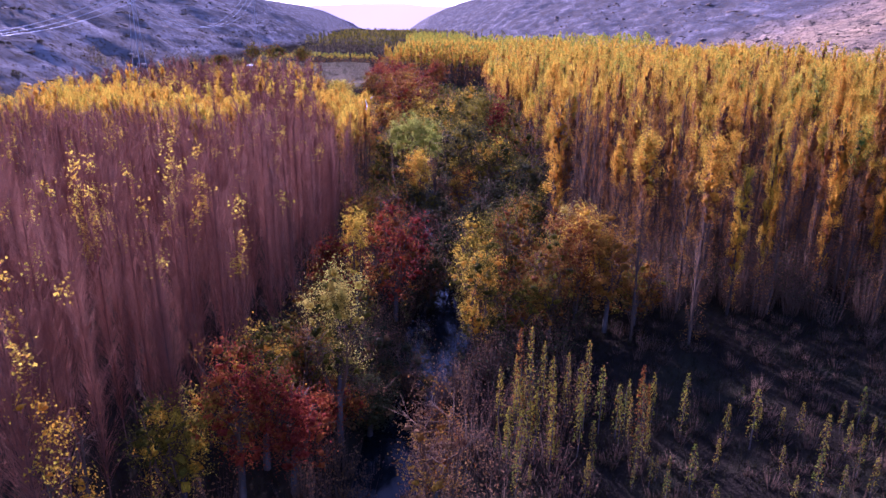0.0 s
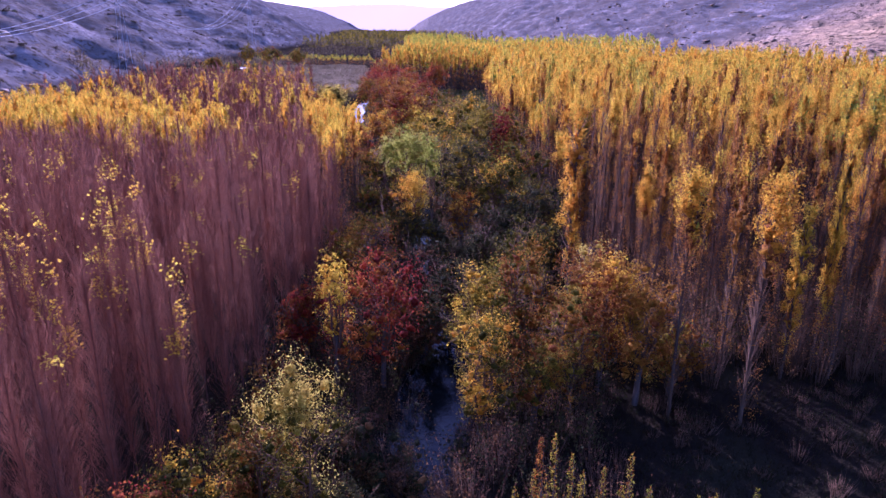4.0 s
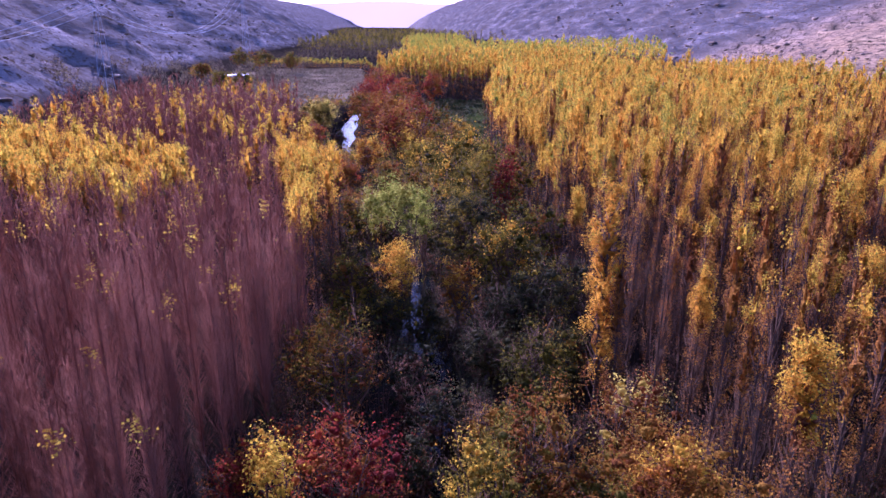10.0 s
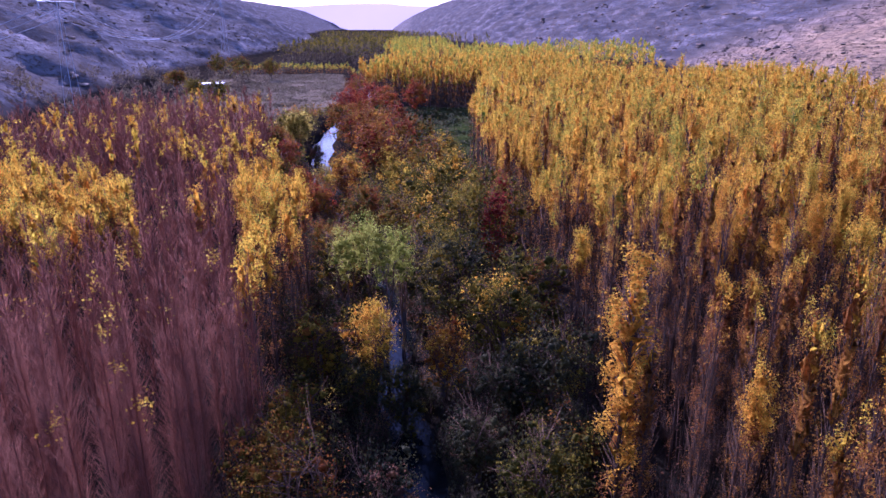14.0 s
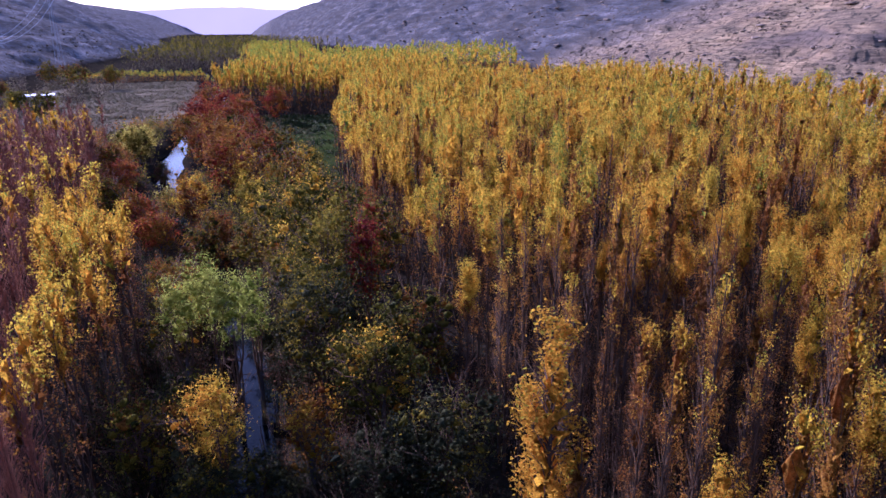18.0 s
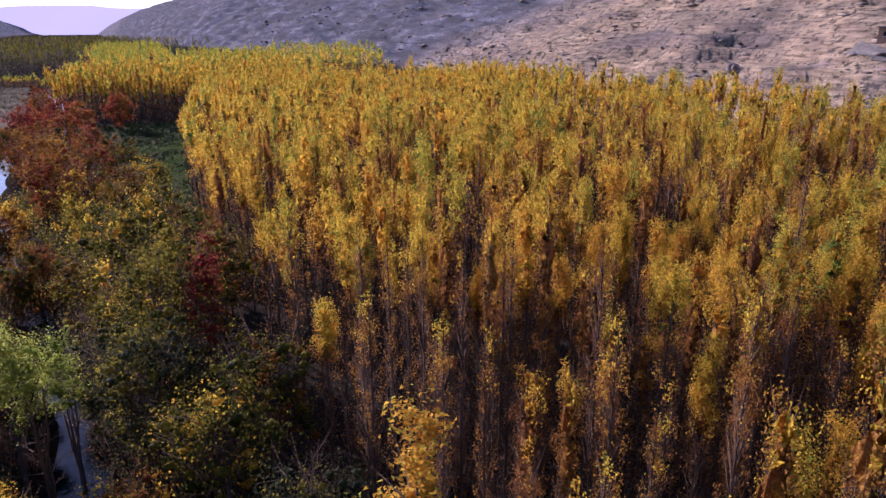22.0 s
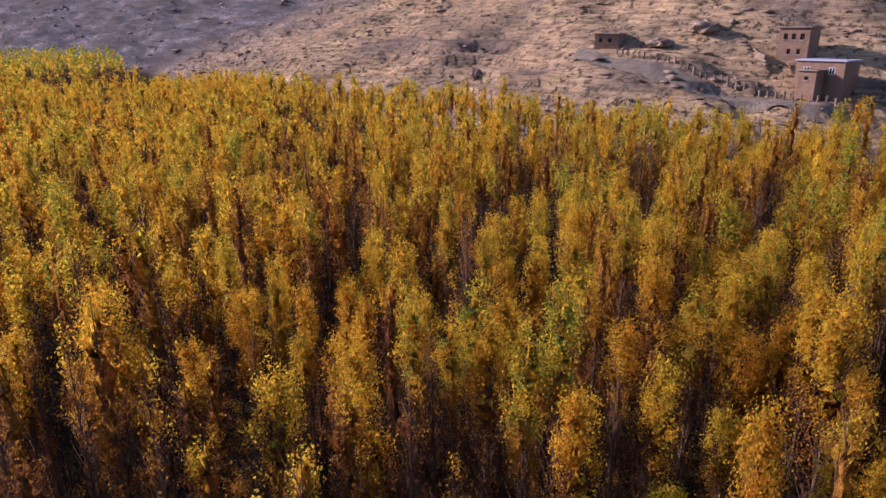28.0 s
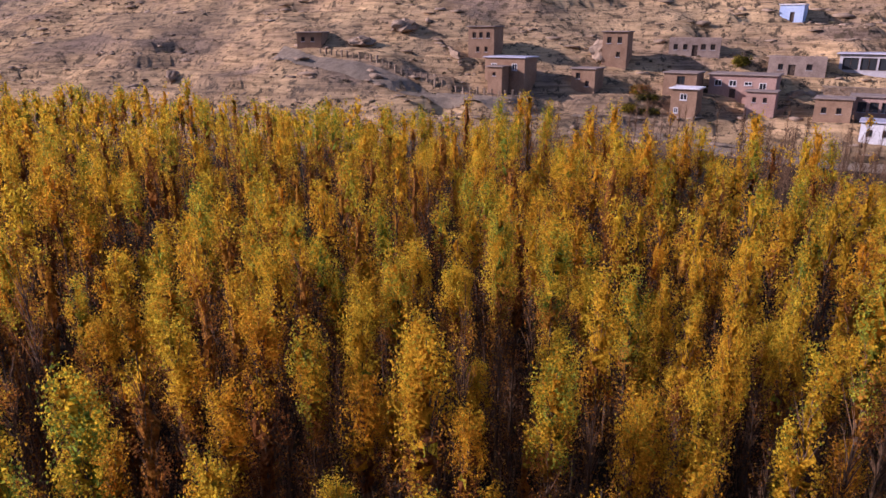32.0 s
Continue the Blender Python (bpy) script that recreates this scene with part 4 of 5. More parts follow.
broad_tree("red_bush", -5.8, 43.0, 5.5, 1.5, RED, "thin dark red bush under the bare poplars", 611, 350, 0.13, 0.15, None, 0, 0.2)
broad_tree("yellow_tree", 1.9, 34.0, 7.2, 1.4, YELLOW, "bright yellow bushy tree on the river edge", 612, 1500, 0.14, 0.15, (OLIVE, 0.6))
broad_tree("yellow_tree", 2.1, 38.5, 8.0, 1.7, OLIVE, "yellow-olive bushy tree at the water", 613, 1700, 0.14, 0.2, (YELLOW, 0.2))
broad_tree("orange_tree", 8.0, 37.3, 8.8, 1.9, ORANGE, "broad orange-brown tree on the bank", 614, 1700, 0.14, 0.2, (YELLOW, 0.2))
broad_tree("orange_tree", 6.2, 35.6, 7.6, 1.7, ORANGE, "rust-orange tree with thinning leaves", 615, 1400, 0.14, 0.2, (OLIVE, 0.25))
broad_tree("orange_tree", 4.4, 34.4, 6.0, 1.6, OLIVE, "olive and orange tree by the clearing", 616, 1400, 0.14, 0.15, (ORANGE, 0.5))
broad_tree("orange_tree", 8.8, 43.0, 7.7, 1.9, ORANGE, "orange-brown tree before the poplars", 617, 1500, 0.14, 0.2, (PALE_, 0.25))
broad_tree("olive_tree_bush", 5.6, 48.6, 7.3, 2.0, OLIVE, "round olive-yellow tree on the bank", 618, 1700, 0.14, 0.15, (LEAF_SHADE, 0.3))
broad_tree("brown_bush", 3.2, 44.4, 5.8, 1.6, OLIVE, "dull olive-brown bush near the water", 619, 900, 0.14, 0.15, (ORANGE, 0.4))
broad_tree("golden_bush", -2.3, 59.4, 8.2, 1.5, YELLOW, "round golden bush over the river", 620, 1700, 0.12, 0.75, (ORANGE, 0.25), 0, 0.8)
for i, (x, y, top, r, words) in enumerate(((-4.7, 68.6, 9.6, 1.15, "pale green rounded willow by the river"), (-3.3, 69.6, 10.4, 1.1, "pale green willow with a domed crown"), (-2.0, 67.4, 10.0, 1.15, "pale green willow hanging over the water"), (-0.9, 68.8, 9.3, 0.9, "small pale green willow at the water"))):
    broad_tree("willow_tree", x, y, top, r, WILLOW_, words, 621 + 40 * i, 1000, 0.12, 1.1, None, 0.1, 1.0)
broad_tree("green_tree", 2.6, 85.0, 11.4, 3.4, OLIVE, "large olive-green riverside tree", 623, 2600, 0.2, 0.2, (YELLOW, 0.15))
broad_tree("green_tree", 4.0, 75.5, 11.6, 3.3, OLIVE, "large dark green spreading tree", 624, 2600, 0.2, 0.2, (YELLOW, 0.12))
broad_tree("green_tree", 2.6, 68.0, 9.6, 2.6, LEAF_SHADE, "green tree beside the willow, shade in its leaf colour", 625, 2000, 0.18, 0.15, (OLIVE, 0.4))
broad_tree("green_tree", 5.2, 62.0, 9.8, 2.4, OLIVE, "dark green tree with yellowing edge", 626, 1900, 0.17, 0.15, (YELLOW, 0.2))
broad_tree("green_tree", 7.0, 56.5, 8.2, 2.4, LEAF_SHADE, "olive tree with shade in its leaf colour", 627, 1700, 0.16, 0.1, (OLIVE, 0.25))
broad_tree("yellow_bush", 1.7, 61.0, 6.4, 1.4, ORANGE, "small orange-yellow bush at the river", 628, 800, 0.14, 0.2, (YELLOW, 0.4))
broad_tree("red_bush", 5.8, 73.2, 11.8, 1.2, RED, "crimson tree among the green ones", 629, 700, 0.16, 0.45)
broad_tree("green_tree", 6.6, 80.0, 11.0, 2.6, OLIVE, "olive-brown tree before the poplars", 630, 1700, 0.2, 0.2, (ORANGE, 0.35))
for i, (x, y, top, r, mat, mix, words) in enumerate((
    (-6.4, 117.0, 10.3, 3.0, ORANGE, (RED, 0.3), "large red-orange tree by the river bend"),
    (-7.0, 124.0, 10.9, 3.0, ORANGE, (YELLOW, 0.25), "large orange-red tree by the river bend"),
    (-11.5, 138.0, 9.6, 3.2, ORANGE, (RED, 0.35), "rust-red tree on the river bend"),
    (-9.5, 108.0, 7.6, 2.4, ORANGE, (YELLOW, 0.3), "golden-brown tree by the river bend"),
    (-15.0, 150.0, 9.0, 3.0, ORANGE, (OLIVE, 0.3), "brown-orange tree up the river"),
    (-16.0, 174.0, 9.6, 3.2, RED, None, "dark red tree at the edge of the field"),
    (-22.5, 148.0, 7.6, 2.4, PALE_, (OLIVE, 0.4), "pale yellowish tree on the far bank"),
    (-24.0, 136.0, 7.0, 2.6, ORANGE, (OLIVE, 0.4), "brown bushy tree on the far bank"),
    (-20.0, 124.0, 6.4, 2.2, RED, (ORANGE, 0.4), "dull red bush on the far bank"),
    (-14.5, 106.0, 6.2, 2.4, ORANGE, (RED, 0.3), "brown thicket tree at the bend"),
    (-5.8, 96.0, 6.4, 2.0, OLIVE, (ORANGE, 0.5), "olive-brown bush in the river corridor"),
    (-11.0, 97.0, 6.0, 2.0, RED, (ORANGE, 0.5), "reddish-brown bush in the river corridor"),
    (-2.4, 104.0, 7.6, 2.4, OLIVE, (YELLOW, 0.3), "olive tree in the river corridor"),
    (-8.0, 84.0, 5.6, 1.8, ORANGE, (OLIVE, 0.4), "brown bush by the river"),
    (-8.6, 182.0, 9.5, 3.0, RED, (ORANGE, 0.5), "dark red tree before the far poplars"),
    (-2.0, 196.0, 9.5, 3.0, ORANGE, (RED, 0.5), "rust tree before the far poplars"),
    (-55.0, 208.0, 8.5, 3.6, OLIVE, None, "dark bushy tree by the track"),
    (-72.0, 300.0, 11.0, 5.0, OLIVE, (ORANGE, 0.3), "large dull green tree at the foot of the hill"),
    (-62.0, 306.0, 10.0, 4.0, OLIVE, (ORANGE, 0.3), "large dull tree beside the field"),
    (-66.0, 226.0, 8.0, 3.4, OLIVE, None, "dark tree beside the farm shed"),
    (-84.0, 262.0, 8.0, 4.0, ORANGE, (OLIVE, 0.5), "brown tree at the foot of the hill"),
    (-90.0, 330.0, 11.0, 5.0, OLIVE, (ORANGE, 0.3), "large greyish tree at the hill foot"),
)):
    broad_tree("river_tree" if y < 200 else "hill_foot_tree", x, y, top, r, mat, words, 650 + i, 1500, 0.2 if y < 140 else 0.3, 0.15, mix)

# LEAF_SHADE bushes are added where the river corridor lies in shade
for i, (x, y, top, r, mat, mix, words) in enumerate((
    (-3.4, 27.6, 3.4, 1.4, LEAF_SHADE, (LEAF_BROWN, 0.2), "bush leaning over the water, coloured as in shade"),
    (-1.6, 30.6, 3.2, 1.4, LEAF_SHADE, (LEAF_BROWN, 0.2), "bush leaning over the water, coloured as in shade"),
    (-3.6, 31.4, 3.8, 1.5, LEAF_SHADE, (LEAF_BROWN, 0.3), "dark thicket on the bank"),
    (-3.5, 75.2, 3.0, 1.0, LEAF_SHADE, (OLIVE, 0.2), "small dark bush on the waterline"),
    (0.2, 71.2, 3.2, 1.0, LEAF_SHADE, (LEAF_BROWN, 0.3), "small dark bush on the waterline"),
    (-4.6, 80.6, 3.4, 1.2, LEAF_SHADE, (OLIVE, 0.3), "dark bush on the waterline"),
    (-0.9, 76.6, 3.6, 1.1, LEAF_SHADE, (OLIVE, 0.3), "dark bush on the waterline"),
    (-2.9, 58.6, 5.4, 1.5, LEAF_SHADE, (OLIVE, 0.3), "bush under the golden one, coloured as in shade"),
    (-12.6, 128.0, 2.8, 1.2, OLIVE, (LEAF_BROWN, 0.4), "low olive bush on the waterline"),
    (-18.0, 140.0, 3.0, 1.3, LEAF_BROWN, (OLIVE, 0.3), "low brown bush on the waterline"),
    (-4.6, 64.6, 6.0, 1.8, LEAF_SHADE, (OLIVE, 0.2), "bush added for the dark under the green willows"),
    (-2.8, 63.4, 4.6, 1.4, LEAF_SHADE, None, "low bush added for the dark under the green willows"),
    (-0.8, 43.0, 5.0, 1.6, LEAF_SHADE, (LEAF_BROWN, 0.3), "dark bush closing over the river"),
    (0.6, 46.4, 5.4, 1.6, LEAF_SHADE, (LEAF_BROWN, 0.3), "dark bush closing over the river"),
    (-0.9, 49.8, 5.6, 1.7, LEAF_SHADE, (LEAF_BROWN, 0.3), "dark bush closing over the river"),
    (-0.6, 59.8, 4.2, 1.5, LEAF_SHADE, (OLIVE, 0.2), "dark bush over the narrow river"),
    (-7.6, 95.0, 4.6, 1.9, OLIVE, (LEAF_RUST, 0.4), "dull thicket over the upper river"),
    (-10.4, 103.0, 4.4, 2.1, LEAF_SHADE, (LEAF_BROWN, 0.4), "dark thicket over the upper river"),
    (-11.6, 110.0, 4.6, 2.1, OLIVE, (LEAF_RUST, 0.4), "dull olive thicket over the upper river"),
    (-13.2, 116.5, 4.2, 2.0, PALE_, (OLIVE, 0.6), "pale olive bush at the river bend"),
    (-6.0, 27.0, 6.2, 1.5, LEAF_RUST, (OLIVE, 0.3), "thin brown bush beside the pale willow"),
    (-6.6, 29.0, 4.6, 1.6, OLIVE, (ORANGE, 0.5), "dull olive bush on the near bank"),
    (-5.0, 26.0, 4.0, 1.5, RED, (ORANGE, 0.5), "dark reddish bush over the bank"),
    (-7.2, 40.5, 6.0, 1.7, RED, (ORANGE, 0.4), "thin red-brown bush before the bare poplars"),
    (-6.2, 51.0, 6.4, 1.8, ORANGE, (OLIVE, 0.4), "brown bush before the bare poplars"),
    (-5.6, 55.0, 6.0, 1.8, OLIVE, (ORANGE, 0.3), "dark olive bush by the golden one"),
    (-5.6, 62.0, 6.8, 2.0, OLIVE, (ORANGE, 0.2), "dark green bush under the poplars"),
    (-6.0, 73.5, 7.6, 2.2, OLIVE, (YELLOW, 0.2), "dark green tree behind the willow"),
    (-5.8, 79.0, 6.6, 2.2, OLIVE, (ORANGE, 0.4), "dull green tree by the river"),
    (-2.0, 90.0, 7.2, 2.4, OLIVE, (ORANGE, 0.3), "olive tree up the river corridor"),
    (3.2, 53.0, 5.4, 1.9, LEAF_SHADE, None, "green bush with deep shade in its leaf colour"),
    (5.0, 57.5, 6.4, 2.1, LEAF_SHADE, None, "green tree with deep shade in its leaf colour"),
    (7.6, 52.6, 5.8, 1.8, LEAF_SHADE, (ORANGE, 0.12), "bush at the foot of the poplars, coloured as in shade"),
    (7.6, 66.0, 9.0, 2.4, OLIVE, (ORANGE, 0.3), "tall dull green tree at the stand's edge"),
    (1.2, 72.0, 8.2, 2.2, LEAF_SHADE, (OLIVE, 0.4), "green tree over the water, coloured as in shade"),
    (1.0, 79.0, 8.6, 2.6, OLIVE, (YELLOW, 0.15), "green tree over the river"),
    (5.6, 91.0, 9.6, 3.0, OLIVE, (ORANGE, 0.3), "olive-brown tree before the clearing"),
    (0.6, 96.0, 8.4, 2.8, OLIVE, (YELLOW, 0.3), "yellowing olive tree in the corridor"),
    (-3.2, 112.0, 9.0, 2.8, ORANGE, (YELLOW, 0.4), "golden-brown tree by the red ones"),
    (-3.4, 129.0, 9.0, 3.0, ORANGE, (RED, 0.35), "rust-red tree on the bend"),
    (-8.6, 146.0, 8.8, 3.0, OLIVE, (ORANGE, 0.5), "brownish olive tree on the bend"),
    (-13.0, 160.0, 8.8, 3.0, ORANGE, (RED, 0.4), "rust tree up the river"),
    (-26.0, 158.0, 6.6, 2.8, OLIVE, (PALE_, 0.4), "yellowish olive bush by the field"),
    (-19.0, 112.0, 6.6, 2.6, OLIVE, (ORANGE, 0.4), "dull brown tree on the far bank"),
    (-17.0, 99.0, 6.4, 2.4, ORANGE, (OLIVE, 0.4), "brown bush at the thin poplars"),
    (-26.0, 122.0, 6.8, 2.6, ORANGE, (RED, 0.3), "brown tree on the far bank"),
    (3.6, 103.0, 9.0, 2.8, OLIVE, (YELLOW, 0.35), "yellowing olive tree by the plantation"),
    (1.0, 114.0, 8.6, 2.8, ORANGE, (OLIVE, 0.4), "brown tree by the plantation"),
    (3.0, 124.0, 7.4, 2.6, OLIVE, (YELLOW, 0.3), "olive tree at the grassy clearing"),
    (-0.5, 138.0, 8.2, 3.0, OLIVE, (ORANGE, 0.4), "olive-brown tree at the grassy clearing"),
    (-4.6, 152.0, 8.4, 3.0, RED, (ORANGE, 0.4), "dark red tree at the grassy clearing"),
    (-9.4, 168.0, 9.0, 3.2, RED, (ORANGE, 0.4), "dark rust tree at the field"),
    (-12.6, 190.0, 9.6, 3.4, RED, None, "dark crimson tree before the far poplars"),
    (-16.6, 204.0, 10.0, 3.4, ORANGE, (RED, 0.5), "dark rust tree before the far poplars"),
    (-19.0, 218.0, 10.0, 3.4, RED, (ORANGE, 0.4), "rust tree beside the far poplars"),
    (9.6, 40.4, 6.6, 1.6, ORANGE, (YELLOW, 0.3), "orange bush at the foot of the poplars"),
    (11.5, 37.0, 5.6, 1.5, ORANGE, (OLIVE, 0.3), "rusty bush by the outer poplars"),
    (6.6, 39.4, 6.4, 1.7, OLIVE, (ORANGE, 0.5), "olive and rust bush behind the orange trees"),
)):
    broad_tree("bank_tree", x, y, top, r, mat, words, 900 + i, 1100 if y < 95 else 800, 0.15 if y < 95 else 0.24, 0.1, mix)
broad_tree("orange_tree", 4.6, 40.8, 8.2, 1.9, ORANGE, "rusty orange tree between river and poplars", 692, 1400, 0.14, 0.15, (OLIVE, 0.3))
broad_tree("orange_tree", 9.6, 36.2, 8.4, 1.8, ORANGE, "brown-orange tree before the outer poplars", 693, 1400, 0.14, 0.15, (LEAF_RUST, 0.4))
broad_tree("orange_bush", -0.2, 18.2, 8.3, 1.25, ORANGE, "slim orange-brown tree at the water's edge", 690, 800, 0.11, 0.2, (LEAF_BROWN, 0.5), 0, 0.25)
broad_tree("poplar_pair_bush", -10.2, 15.5, 9.5, 0.9, YELLOW, "slim tree with yellow leaves down its side", 691, 300, 0.14, 0.2, None, 0, 0.2)


# slim young poplars in the clearing
def sapling(seed, height, mat_share):
    rng = np.random.default_rng(seed)
    line = np.c_[np.cumsum(rng.normal(0, 0.03, (5, 2)), 0), np.linspace(0, height, 5)]
    trunk = soup("trunk", [(*tube(line, np.linspace(0.035, 0.008, 5), 5), 0)], [BARK])
    n = int(64 * height)
    h = height * (0.15 + 0.87 * rng.beta(1.6, 1.2, n))
    a = rng.uniform(0, 2 * math.pi, n)
    r = (0.06 + 0.28 * np.clip(1 - h / height, 0, 1) ** 0.6) * np.sqrt(rng.uniform(0, 1, n))
    spots = np.c_[np.cos(a) * r, np.sin(a) * r, h]
    k = 16
    hb = height * rng.uniform(0.15, 0.85, k)
    ab = rng.uniform(0, 6.28, k)
    s, e = np.c_[0 * hb, 0 * hb, hb], np.c_[np.cos(ab) * 0.22, np.sin(ab) * 0.22, hb + 0.55]
    some = rng.uniform(size=n) < mat_share
    return trunk, soup("crown", [(*twigs(rng, s, e, 0.01), 0), (*leaves(rng, spots[some], 0.075), 1), (*leaves(rng, spots[~some], 0.075), 2)], [TWIG_BROWN, LEAF_SAPLING, LEAF_ORANGE])


young = [sapling(700 + i, h, s) for i, (h, s) in enumerate(((4.4, 0.75), (3.6, 0.9), (4.6, 0.15), (2.8, 0.8)))]
masters = {}
rng = np.random.default_rng(77)
spots = [(3.4, 26.0, 2, 1.05), (3.9, 26.4, 0, 1.08), (4.4, 25.9, 0, 0.98), (4.9, 26.3, 1, 0.95), (5.5, 26.0, 0, 0.85), (6.3, 25.8, 0, 1.0), (5.9, 25.3, 1, 1.0), (6.9, 25.5, 1, 0.95), (3.2, 24.6, 1, 1.0), (3.6, 23.6, 3, 1.0),
         (7.5, 24.9, 3, 1.0), (8.1, 25.6, 1, 0.75), (9.0, 26.6, 3, 0.8), (10.4, 25.2, 3, 0.9), (13.1, 24.4, 3, 1.02), (12.2, 24.9, 3, 0.7), (14.6, 25.0, 3, 0.6), (4.4, 23.0, 3, 0.8), (6.2, 23.6, 3, 0.7), (8.4, 23.4, 3, 0.6),
         (11.0, 22.8, 3, 0.6), (15.4, 23.2, 3, 0.85), (16.4, 22.4, 3, 0.7), (2.6, 22.8, 1, 0.8), (14.0, 27.5, 3, 0.5), (17.5, 25.5, 3, 0.6)]
spots += [(float(rng.uniform(2.3, 9.5)), float(rng.uniform(20.5, 28.0)), int(rng.choice(4, p=(0.25, 0.4, 0.1, 0.25))), float(rng.uniform(0.35, 0.95))) for _ in range(34)]
spots += [(float(rng.uniform(9, 24)), float(rng.uniform(19, 28)), 3, float(rng.uniform(0.3, 0.9))) for _ in range(26)]
for x, y, n, s in spots:
    m = at_ground(x, y, rng.uniform(0, 360), 0.03) @ Matrix.Scale(s, 4)
    if n not in masters:
        t = thing("poplar_sapling", Matrix(), "slim yellow-green young poplar in dry grass", "sapling", "young poplars")
        mesh_part("trunk", young[n][0], t)
        mesh_part("crown", young[n][1], t)
        t.matrix_world = m
        masters[n] = t
    else:
        copy_thing(masters[n], Matrix()).matrix_basis = m

# poplars standing out before the plantation
yellow_crown = kinds[6][1].copy()
yellow_crown.materials[1] = LEAF_AMBER
for x, y, n, s in ((10.8, 34.9, 1, 1.0), (13.9, 34.3, 3, 1.02), (8.4, 48.7, 6, 1.05), (9.0, 47.6, 2, 0.8)):
    t = thing("poplar_tree", Matrix(), "golden poplar standing out from the plantation", "tree", "plantation poplars")
    mesh_part("trunk", kinds[n][0], t, "slim pale trunk")
    mesh_part("crown", yellow_crown if n == 6 else kinds[n][1], t)
    t.matrix_world = at_ground(x, y, 40 * n) @ Matrix.Diagonal((1.15, 1.15, s, 1) if y < 48.6 else (1.85, 1.85, s, 1))

# bare snag leaning over the water
snag = thing("dead_snag", pose(-0.4, 63.2, float(ground(-0.4, 63.2))), "dead leafless branch leaning over the river", "dead tree")
for n, (dx, dy, h) in enumerate(((-2.2, 0.6, 2.6), (-1.4, -0.8, 3.4), (-0.3, 0.5, 3.9), (-2.8, -0.4, 1.6))):
    mesh_part("branch", soup("branch", [(*tube([(0, 0, -0.2), (dx * 0.4, dy * 0.4, h * 0.55), (dx, dy, h)], (0.09, 0.06, 0.02), 5), 0)], [BARK]), snag)

# undergrowth
rng = np.random.default_rng(78)


def bank_spots(n, y0, y1, off0, off1, r, h):
    out = []
    for _ in range(n):
        y = rng.uniform(y0, y1)
        side = rng.choice((-1, 1))
        out.append((float(river_x(y)) + side * rng.uniform(off0, off1), y, r * rng.uniform(0.6, 1.3), h * rng.uniform(0.6, 1.3)))
    return out


shrub_thicket("riverbank_brush", bank_spots(330, 15, 110, 1.8, 8.5, 1.1, 2.3), LEAF_BROWN, "tangled reddish-brown brush along the river", 801, 110, 0.1, 30)
shrub_thicket("riverbank_undergrowth", bank_spots(320, 28, 112, 1.5, 8.5, 1.2, 2.6), LEAF_SHADE, "undergrowth beside the river, coloured as in deep shade", 804, 190, 0.12, 16)
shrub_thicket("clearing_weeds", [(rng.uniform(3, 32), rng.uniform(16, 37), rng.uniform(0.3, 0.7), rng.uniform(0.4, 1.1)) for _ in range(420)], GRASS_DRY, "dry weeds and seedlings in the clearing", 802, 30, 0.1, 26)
shrub_thicket("stand_floor_brush", bank_spots(170, 95, 195, 3.0, 12.0, 1.6, 3.0), LEAF_OLIVE, "brush along the upper river", 803, 110, 0.24, 26)

shrub_thicket("stand_understory", [(x, y, rng.uniform(0.6, 1.2), rng.uniform(2.0, 5.5)) for x, y in zip(rng.uniform(11, 62, 900), rng.uniform(35, 68, 900)) if in_right(x, y)], LEAF_BROWN, "dim brown undergrowth between the poplar stems", 808, 60, 0.11, 24)

shrub_thicket("overhanging_brush", bank_spots(110, 12, 50, 0.9, 2.4, 0.9, 2.0), LEAF_BROWN, "dark brush hanging over the water", 809, 80, 0.09, 30)

# brush added to hold the dark between the front stems
shrub_thicket("stand_edge_brush", [(x, float(np.interp(x, FRONT_X, FRONT_Y)) + rng.uniform(1, 8), rng.uniform(0.7, 1.2), rng.uniform(2.2, 4.2)) for x in rng.uniform(12, 62, 190)], LEAF_SHADE, "brush added along the plantation edge, coloured as shade", 810, 110, 0.1, 34)

# dry grass in the clearing and between the stems
n = 26000
gxs, gys = rng.uniform(-14, 34, n), rng.uniform(12, 62, n)
keep_ = np.abs(gxs - river_x(gys)) > 3.2
gxs, gys = gxs[keep_], gys[keep_]
base = np.c_[gxs, gys, ground(gxs, gys) - 0.02]
tip = base + np.c_[rng.normal(0, 0.15, len(gxs)), rng.normal(0, 0.15, len(gxs)), rng.uniform(0.2, 0.6, len(gxs))]
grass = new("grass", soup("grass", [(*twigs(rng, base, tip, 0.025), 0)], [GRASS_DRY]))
tagged(grass, "thin dry grass on the valley floor", "grass", kind="stuff")


def tufts(name, x0, x1, y0, y1, n, high, mat, label, keep):
    """Rough grass in clumps over a field, past counting."""
    xs, ys = rng.uniform(x0, x1, n), rng.uniform(y0, y1, n)
    some = keep(xs, ys)
    xs, ys = xs[some], ys[some]
    high = high * (0.35 + np.clip(1.2 * fractal(xs / 9, ys / 5, 3) + 0.5, 0, 1.2))
    base = np.c_[xs, ys, ground(xs, ys)]
    tip = base + np.c_[rng.normal(0, 0.3, len(xs)), rng.normal(0, 0.3, len(xs)), high * rng.uniform(0.6, 1.2, len(xs))]
    tagged(new(name, soup(name, [(*twigs(rng, base, tip, 0.3 * high[:, None].ravel() + 0.1), 0)], [mat])), label, "grass", kind="stuff")


